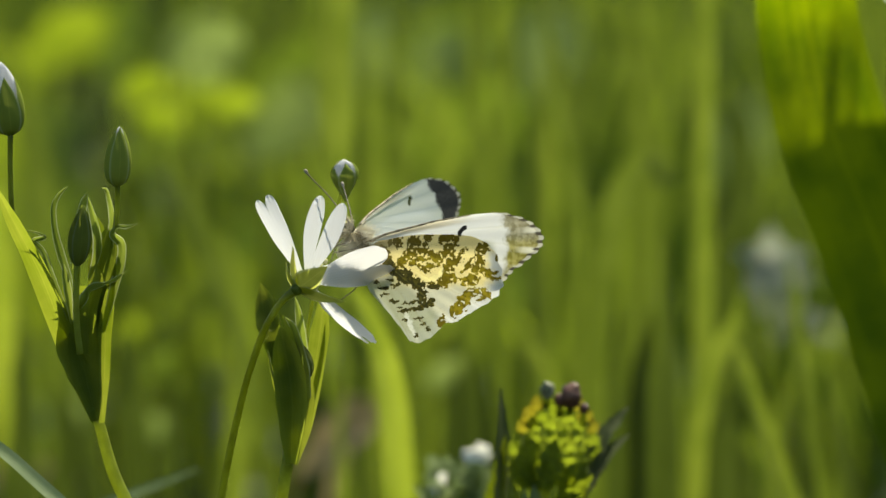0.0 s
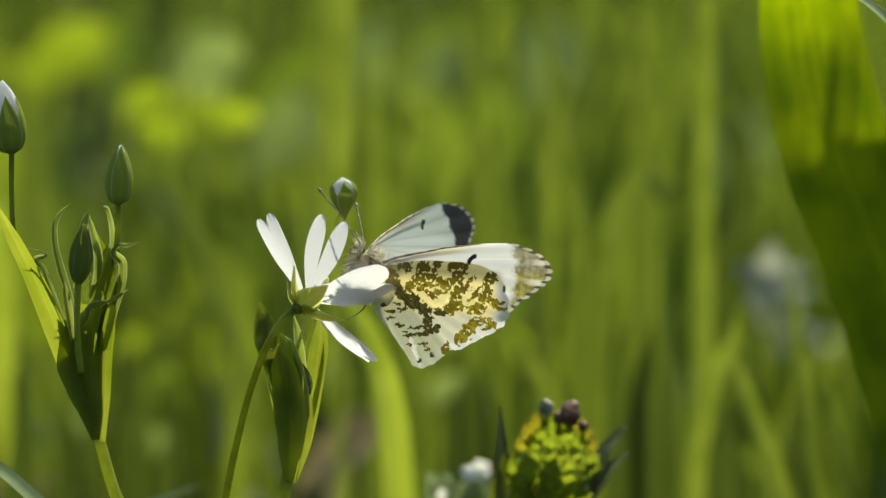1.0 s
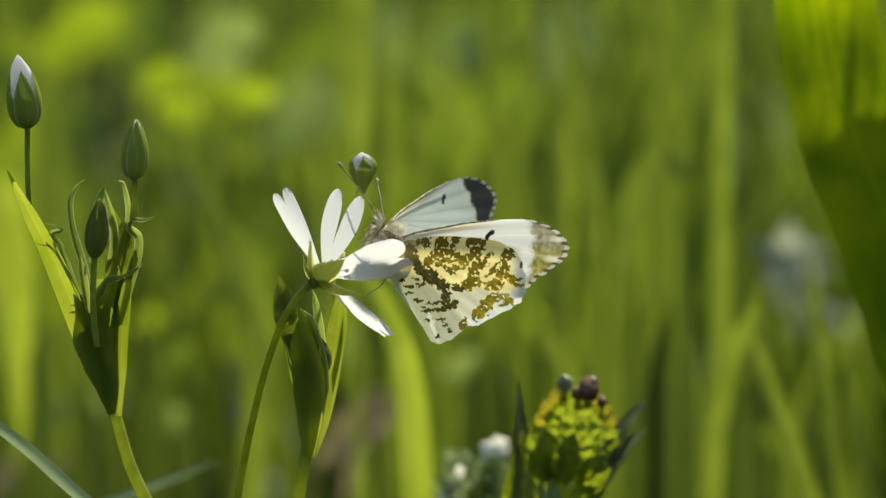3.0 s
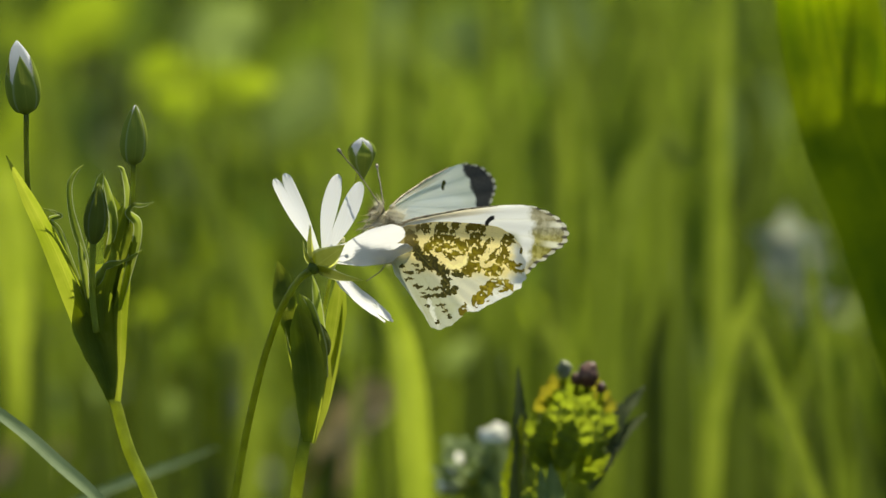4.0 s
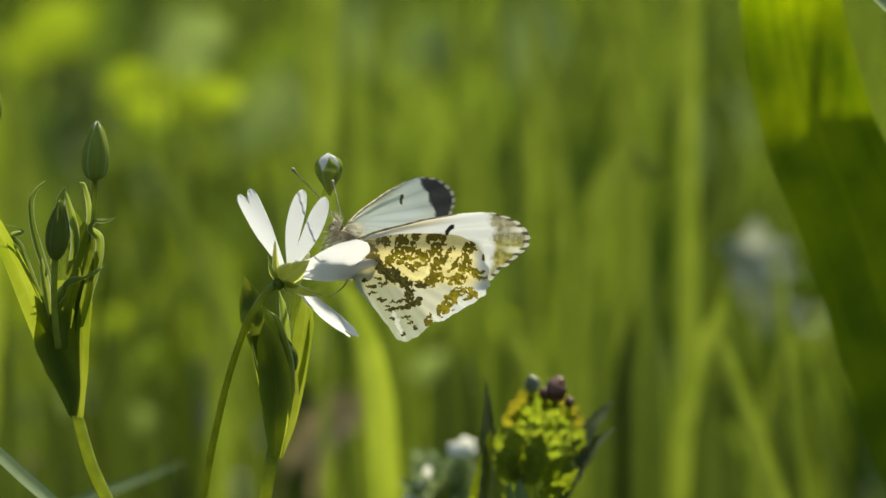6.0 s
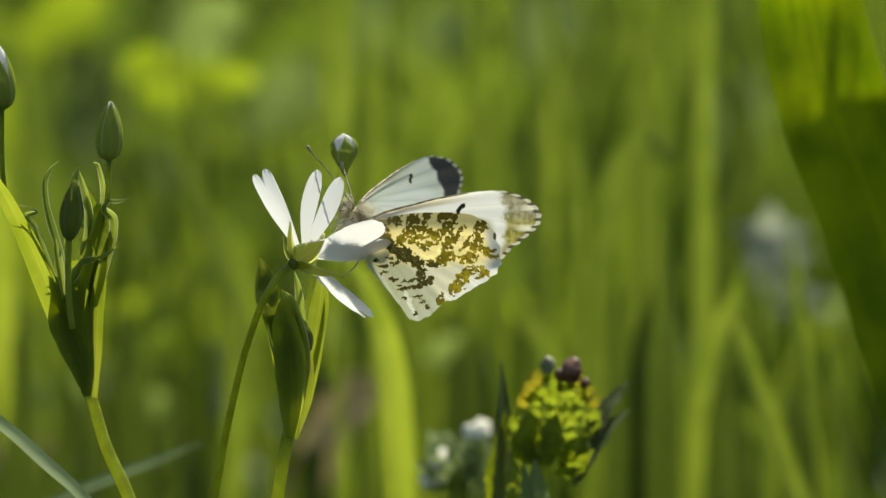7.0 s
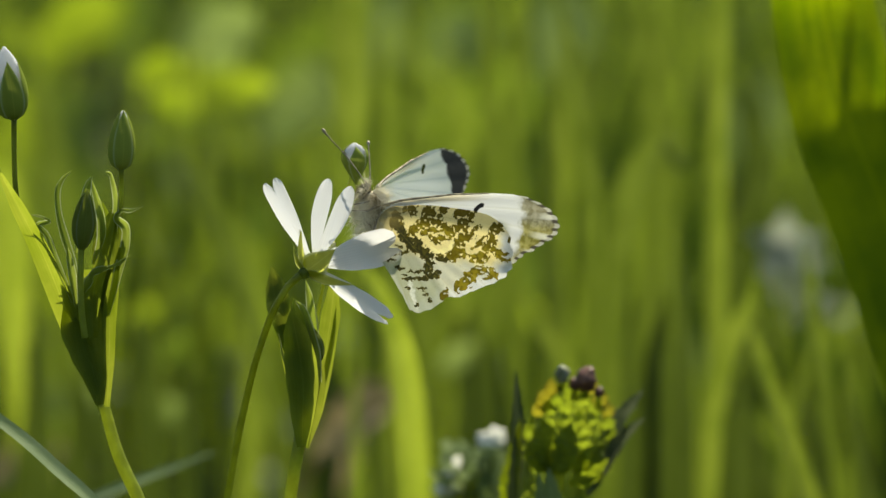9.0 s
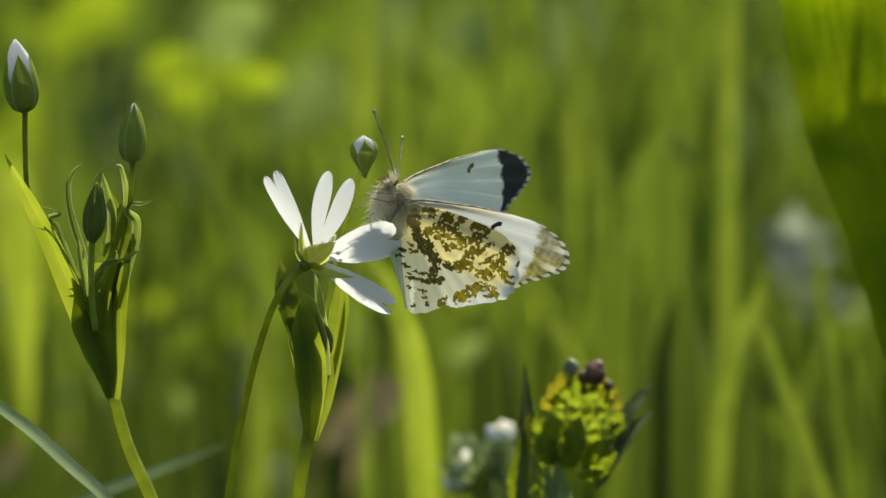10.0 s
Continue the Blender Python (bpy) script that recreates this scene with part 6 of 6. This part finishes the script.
# leaves set as light and dim patches, their sun and shade given by material colour
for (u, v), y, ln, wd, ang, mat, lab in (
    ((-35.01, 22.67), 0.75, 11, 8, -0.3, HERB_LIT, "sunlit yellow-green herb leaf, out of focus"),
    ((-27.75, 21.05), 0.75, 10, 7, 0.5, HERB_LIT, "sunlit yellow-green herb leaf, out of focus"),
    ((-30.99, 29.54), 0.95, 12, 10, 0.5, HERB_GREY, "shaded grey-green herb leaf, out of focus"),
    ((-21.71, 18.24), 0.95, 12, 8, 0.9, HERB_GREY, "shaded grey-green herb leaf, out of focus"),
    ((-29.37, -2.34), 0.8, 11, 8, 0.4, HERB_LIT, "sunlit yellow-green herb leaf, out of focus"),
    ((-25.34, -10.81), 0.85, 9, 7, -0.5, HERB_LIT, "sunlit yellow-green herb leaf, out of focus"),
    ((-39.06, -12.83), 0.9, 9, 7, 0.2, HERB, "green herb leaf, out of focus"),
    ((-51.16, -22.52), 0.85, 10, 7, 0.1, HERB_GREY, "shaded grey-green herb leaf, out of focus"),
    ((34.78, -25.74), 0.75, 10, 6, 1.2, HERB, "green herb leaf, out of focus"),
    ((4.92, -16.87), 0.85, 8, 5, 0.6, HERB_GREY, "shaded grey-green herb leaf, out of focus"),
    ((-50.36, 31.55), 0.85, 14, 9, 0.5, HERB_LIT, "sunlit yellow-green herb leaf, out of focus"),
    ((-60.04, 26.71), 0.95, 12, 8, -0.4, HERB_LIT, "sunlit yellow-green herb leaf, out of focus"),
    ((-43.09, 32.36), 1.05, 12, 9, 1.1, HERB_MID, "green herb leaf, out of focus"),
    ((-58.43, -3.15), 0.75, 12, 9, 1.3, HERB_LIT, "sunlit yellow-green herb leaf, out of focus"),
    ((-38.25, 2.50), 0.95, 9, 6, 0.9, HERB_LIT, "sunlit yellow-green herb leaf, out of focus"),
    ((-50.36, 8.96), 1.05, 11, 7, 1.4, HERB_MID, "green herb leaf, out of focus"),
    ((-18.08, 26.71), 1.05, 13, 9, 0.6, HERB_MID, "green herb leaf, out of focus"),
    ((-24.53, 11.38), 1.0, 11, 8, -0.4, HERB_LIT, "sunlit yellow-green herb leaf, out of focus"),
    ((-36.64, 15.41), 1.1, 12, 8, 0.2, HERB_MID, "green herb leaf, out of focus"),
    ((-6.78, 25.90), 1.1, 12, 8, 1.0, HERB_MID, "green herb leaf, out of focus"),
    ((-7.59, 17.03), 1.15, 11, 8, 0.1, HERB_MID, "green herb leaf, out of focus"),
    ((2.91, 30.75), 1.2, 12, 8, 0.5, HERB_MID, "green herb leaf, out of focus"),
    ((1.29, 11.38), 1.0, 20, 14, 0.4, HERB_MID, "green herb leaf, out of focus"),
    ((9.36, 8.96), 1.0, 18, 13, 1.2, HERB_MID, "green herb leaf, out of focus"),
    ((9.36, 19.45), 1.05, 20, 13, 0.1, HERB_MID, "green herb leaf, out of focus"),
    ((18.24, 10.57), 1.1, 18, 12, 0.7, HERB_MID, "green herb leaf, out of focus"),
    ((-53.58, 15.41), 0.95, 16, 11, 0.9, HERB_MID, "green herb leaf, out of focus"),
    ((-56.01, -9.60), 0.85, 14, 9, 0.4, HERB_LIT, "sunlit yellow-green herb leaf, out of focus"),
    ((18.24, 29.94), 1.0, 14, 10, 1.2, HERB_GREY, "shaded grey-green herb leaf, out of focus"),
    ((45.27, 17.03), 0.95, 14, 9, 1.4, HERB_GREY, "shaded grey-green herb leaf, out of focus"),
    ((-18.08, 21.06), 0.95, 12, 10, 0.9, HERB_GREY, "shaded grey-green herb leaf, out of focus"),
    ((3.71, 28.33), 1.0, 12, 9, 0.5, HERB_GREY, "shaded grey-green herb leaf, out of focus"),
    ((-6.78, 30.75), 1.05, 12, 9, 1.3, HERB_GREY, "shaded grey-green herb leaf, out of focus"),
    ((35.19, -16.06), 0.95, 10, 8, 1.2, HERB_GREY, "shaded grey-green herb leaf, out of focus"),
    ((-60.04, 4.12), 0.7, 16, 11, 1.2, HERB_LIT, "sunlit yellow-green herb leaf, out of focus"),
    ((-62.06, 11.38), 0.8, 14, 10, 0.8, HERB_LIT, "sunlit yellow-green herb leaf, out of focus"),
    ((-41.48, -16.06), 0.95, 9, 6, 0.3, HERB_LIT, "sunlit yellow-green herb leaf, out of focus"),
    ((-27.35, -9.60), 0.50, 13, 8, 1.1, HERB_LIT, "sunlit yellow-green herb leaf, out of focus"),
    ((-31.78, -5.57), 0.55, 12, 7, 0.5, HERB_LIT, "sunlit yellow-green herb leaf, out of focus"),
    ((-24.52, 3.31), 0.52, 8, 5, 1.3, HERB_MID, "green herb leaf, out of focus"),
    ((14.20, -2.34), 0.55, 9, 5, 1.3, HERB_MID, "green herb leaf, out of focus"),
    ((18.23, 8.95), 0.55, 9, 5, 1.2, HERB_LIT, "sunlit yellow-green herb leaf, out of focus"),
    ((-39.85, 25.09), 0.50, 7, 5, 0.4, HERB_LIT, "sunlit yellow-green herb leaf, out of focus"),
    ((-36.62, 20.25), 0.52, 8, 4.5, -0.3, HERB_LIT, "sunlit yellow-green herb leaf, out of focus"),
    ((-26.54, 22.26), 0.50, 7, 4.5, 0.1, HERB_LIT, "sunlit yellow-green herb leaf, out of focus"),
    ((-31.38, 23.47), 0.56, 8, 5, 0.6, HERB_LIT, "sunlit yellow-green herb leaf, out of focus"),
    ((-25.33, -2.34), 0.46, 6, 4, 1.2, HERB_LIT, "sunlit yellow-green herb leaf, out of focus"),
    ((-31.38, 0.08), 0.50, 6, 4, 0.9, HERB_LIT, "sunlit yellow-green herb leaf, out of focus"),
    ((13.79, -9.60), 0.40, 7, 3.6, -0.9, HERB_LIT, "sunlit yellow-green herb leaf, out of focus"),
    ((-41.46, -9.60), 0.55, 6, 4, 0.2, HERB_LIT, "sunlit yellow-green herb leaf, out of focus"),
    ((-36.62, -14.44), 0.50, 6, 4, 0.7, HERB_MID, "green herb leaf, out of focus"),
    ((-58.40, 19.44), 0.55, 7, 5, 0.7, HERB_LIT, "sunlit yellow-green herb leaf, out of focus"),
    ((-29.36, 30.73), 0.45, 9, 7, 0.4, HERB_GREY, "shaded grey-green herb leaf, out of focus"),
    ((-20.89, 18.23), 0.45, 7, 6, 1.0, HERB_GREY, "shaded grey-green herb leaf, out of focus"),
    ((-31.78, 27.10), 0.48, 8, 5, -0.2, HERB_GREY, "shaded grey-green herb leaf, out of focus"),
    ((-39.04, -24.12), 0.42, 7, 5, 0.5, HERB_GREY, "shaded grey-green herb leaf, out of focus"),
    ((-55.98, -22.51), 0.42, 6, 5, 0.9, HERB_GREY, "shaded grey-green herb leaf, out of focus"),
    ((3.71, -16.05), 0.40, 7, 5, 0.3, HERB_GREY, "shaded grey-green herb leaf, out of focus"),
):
    make_herb_leaf(u, v, y, ln, wd, ang, mat, lab)

make_meadow()
make_undergrowth()


def make_far_flower(at, size, material, label, count=5, h=None):
    """A flower far behind the plants: petals on a stalk."""
    at = Vector(at)
    root = thing("meadow_flower", (at.x, at.y, 0.0), label, "wildflower")
    part("stem", tube(bmesh.new(), [(at.x, at.y, -0.003), (at.x + 0.004, at.y, at.z * 0.5), at], [0.001, 0.0009, 0.0007], 12, 6), STEM_DARK, root)
    for j in range(count):
        a = 2 * math.pi * j / count + 0.3
        d = Vector((math.cos(a), -0.3, math.sin(a))) * size
        bm = strip(bmesh.new(), [at, at + d * 0.5 + Vector((0, -0.1 * size, 0)), at + d], [size * 0.2, size * 0.6, size * 0.7, size * 0.4, size * 0.05], (0, -1, 0.4), 8, 4, 0.15)
        part("petal", bm, material, root)
    return root


for (u, v), y, size in (((49.69, 0.08), 0.36, 0.010), ((51.14, -3.15), 0.38, 0.009), ((52.27, -7.99), 0.40, 0.008)):
    make_far_flower(spot(u, v, y), size, SEED_HEAD, "pale grey seed head, far out of focus")
for (u, v), y, size in (((-26.79, -22.68), 0.62, 0.008), ((-27.76, -24.94), 0.64, 0.006)):
    make_far_flower(spot(u, v, y), size, LILAC, "small lilac flower, far out of focus")


def make_dead_leaf(at, size, turn):
    at = Vector(at)
    root = thing("dead_leaf", (at.x, at.y, at.z), "curled dry brown leaf caught in the grass", "leaf")
    d = Vector((math.cos(turn), 0.3, math.sin(turn))) * size
    part("blade", strip(bmesh.new(), [at - d, at + Vector((0, 0, size * 0.2)), at + d], [0.002, size * 0.7, size, size * 0.7, 0.001], (0.1, -1, 0.7), 12, 6, 0.3, 0.2), DEAD_LEAF, root)
    part("leaf_stalk", tube(bmesh.new(), [at - d, at - d * 1.2 - Vector((0, 0, size * 0.3)), Vector((at.x - d.x * 1.2, at.y, 0.0))], [0.0008, 0.0007, 0.0009], 10, 5), DEAD_LEAF, root)
    return root


for (u, v), y, size, turn in (((-11.62, -26.14), 0.34, 0.012, 0.6), ((-13.07, -29.77), 0.38, 0.011, 1.4), ((-10.00, -22.51), 0.42, 0.010, 0.3), ((-49.53, -30.57), 0.45, 0.012, 0.9), ((-58.40, -31.38), 0.45, 0.012, 0.4)):
    make_dead_leaf(spot(u, v, y), size, turn)


# ---- what moves ----
def motions():
    """The plants sway in the breeze; the butterfly shifts on the flower, tilts and climbs at the end."""
    def sway(ob, rows):
        x, y, z = ob.location
        walk(ob, [(t, pose(x, y, z, 0, a, 0)) for t, a in rows])

    sway(budded, [(0, 0.048), (0.5, 0.000), (1, 0.112), (1.5, -0.032), (2, 0.048), (2.5, 0.000), (3, 0.016), (3.2, -0.032), (4.3, 0.016), (4.5, 0.000), (5, -0.143), (5.5, -0.128), (5.7, -0.128), (6.8, -0.191), (7, -0.191), (7.5, -0.239), (8, -0.175), (8.5, -0.191), (9, -0.255), (9.4, -0.207), (9.5, -0.207), (9.8, -0.207), (10, -0.207)])
    sway(leafy, [(0, 0.000), (0.5, 0.000), (1, 0.000), (1.5, 0.000), (2, 0.000), (2.5, 0.000), (3, 0.000), (3.2, 0.000), (4.3, 0.000), (4.5, 0.000), (5, -0.040), (5.5, -0.032), (5.7, -0.024), (6.8, -0.024), (7, -0.032), (7.5, -0.048), (8, -0.040), (8.5, -0.064), (9, -0.128), (9.4, -0.128), (9.5, -0.128), (9.8, -0.128), (10, -0.128)])
    sway(flower, [(0, 0.032), (0.5, 0.000), (1, 0.096), (1.5, 0.016), (2, 0.048), (2.5, 0.000), (3, 0.016), (3.2, 0.000), (4.3, 0.032), (4.5, 0.000), (5, -0.080), (5.5, -0.064), (5.7, -0.048), (6.8, -0.048), (7, -0.064), (7.5, -0.096), (8, -0.080), (8.5, -0.128), (9, -0.175), (9.4, -0.207), (9.5, -0.255), (9.8, -0.478), (10, -0.399)])
    sway(bl, [(0, 0.02), (0.5, 0.10), (1, 0.15), (1.5, 0.03), (2, 0.13), (2.5, 0.0), (3, 0.03), (4.4, 0.05), (5.5, 0.0), (7, 0.04), (8.5, 0.0), (10, 0.0)])
    walk(butterfly, [
        (0, Matrix.Translation(spot(-6.54, 3.29, 0.003)) @ pose(0, 0, 0, 0, -3.6, 3.7)),
        (0.5, Matrix.Translation(spot(-6.23, 3.31, 0.003)) @ pose(0, 0, 0, 0, -2.5, 3.0)),
        (1, Matrix.Translation(spot(-4.96, 2.68, 0.003)) @ pose(0, 0, 0, 0, -0.1, 2.2)),
        (1.5, Matrix.Translation(spot(-5.94, 3.11, 0.003)) @ pose(0, 0, 0, 0, -1.3, 1.5)),
        (2, Matrix.Translation(spot(-4.83, 2.56, 0.003)) @ pose(0, 0, 0, 0, 0.1, 0.7)),
        (2.5, Matrix.Translation(spot(-5.00, 2.66, 0.003)) @ pose(0, 0, 0, 0, 0.0, 0.0)),
        (3.2, Matrix.Translation(spot(-4.92, 2.58, 0.003)) @ pose(0, 0, 0, 0, 0.0, 0.0)),
        (4.3, Matrix.Translation(spot(-4.84, 2.50, 0.003)) @ pose(0, 0, 0, 0, 0.0, 0.0)),
        (4.5, Matrix.Translation(spot(-4.76, 2.34, 0.003)) @ pose(0, 0, 0, 0, 0.0, 0.0)),
        (5, Matrix.Translation(spot(-6.03, 2.81, 0.003)) @ pose(0, 0, 0, 0, -2.1, 1.7)),
        (5.5, Matrix.Translation(spot(-5.97, 2.66, 0.003)) @ pose(0, 0, 0, 0, -3.4, 1.8)),
        (5.7, Matrix.Translation(spot(-5.97, 2.66, 0.003)) @ pose(0, 0, 0, 0, -3.2, 1.8)),
        (6.8, Matrix.Translation(spot(-6.57, 2.77, 0.003)) @ pose(0, 0, 0, 0, -3.9, 1.9)),
        (7, Matrix.Translation(spot(-6.67, 2.77, 0.003)) @ pose(0, 0, 0, 0, -3.9, 1.9)),
        (7.5, Matrix.Translation(spot(-6.76, 3.51, 0.003)) @ pose(0, 0, 0, 0, -1.7, 2.0)),
        (8, Matrix.Translation(spot(-6.61, 3.28, 0.003)) @ pose(0, 0, 0, 0, -0.8, 2.0)),
        (8.5, Matrix.Translation(spot(-6.92, 3.56, 0.003)) @ pose(0, 0, 0, 0, -1.0, 3.5)),
        (8.8, Matrix.Translation(spot(-6.83, 4.43, 0.003)) @ pose(0, 0, 0, 0, 1.5, 4.4)),
        (9, Matrix.Translation(spot(-6.65, 6.02, 0.003)) @ pose(0, 0, 0, 0, 5.1, 5.0)),
        (9.2, Matrix.Translation(spot(-6.50, 6.69, 0.003)) @ pose(0, 0, 0, 0, 6.8, 6.4)),
        (9.4, Matrix.Translation(spot(-6.42, 6.37, 0.003)) @ pose(0, 0, 0, 0, 14.1, 7.8)),
        (9.5, Matrix.Translation(spot(-6.55, 7.83, 0.003)) @ pose(0, 0, 0, 0, 10.8, 8.6)),
        (9.7, Matrix.Translation(spot(-6.58, 5.93, 0.003)) @ pose(0, 0, 0, 0, 9.6, 5.7)),
        (9.8, Matrix.Translation(spot(-5.30, 5.20, 0.003)) @ pose(0, 0, 0, 0, 18.6, 3.0)),
        (10, Matrix.Translation(spot(-4.80, 5.50, 0.003)) @ pose(0, 0, 0, 0, 18.6, 1.3)),
    ])
    spread = [(0, 51.5, 2.0), (1.5, 52.0, 3.0), (2.5, 53.0, 3.3), (4.5, 53.0, 3.0), (5, 51.0, 1.7), (6.8, 52.0, 2.0), (8, 55.0, 2.0), (8.5, 56.0, 2.0), (8.8, 63.0, 3.0), (8.9, 56.0, 3.0), (9.1, 53.0, 4.0), (9.2, 52.0, 4.0), (9.3, 57.0, 4.0), (9.4, 62.0, 4.0), (9.5, 58.0, 4.0), (9.7, 59.0, 4.0), (9.8, 46.0, 11.0), (10, 43.0, 12.5)]
    walk(wings[2][0], [(t, far_wing(a, b)) for t, a, b in spread])
    walk(wings[3][0], [(t, far_wing(a, b) @ pose(0, 0.0006, -0.001)) for t, a, b in spread])
    feel = [(0, 0), (0.6, 3), (1.3, -2), (2.4, 2), (3.5, 0), (4.6, 1), (5.6, -2), (6.8, 3), (8.0, 4), (8.6, -3), (9.0, -8), (9.4, 2), (10, 0)]
    for ant, k in zip(antennae, (1.0, -0.7)):
        at = ant.location.copy()
        walk(ant, [(t, Matrix.Translation(at) @ pose(0, 0, 0, k * a * 0.6, k * a, 0)) for t, a in feel])
    for pet, rows in ((petals[1], [(0, 0, 0), (9.15, 0, 0), (9.35, -30, 7), (9.68, -28, 7), (9.8, 0, 0), (10, 0, 0)]), (petals[3], [(0, 0, 0), (8.6, 0, 0), (9.0, -10, -19), (9.4, -18, -27), (10, -20, -28)])):
        rest = pet.matrix_basis.copy()
        walk(pet, [(t, rest @ pose(0, 0, 0, 0, a, b)) for t, a, b in rows])


motions()
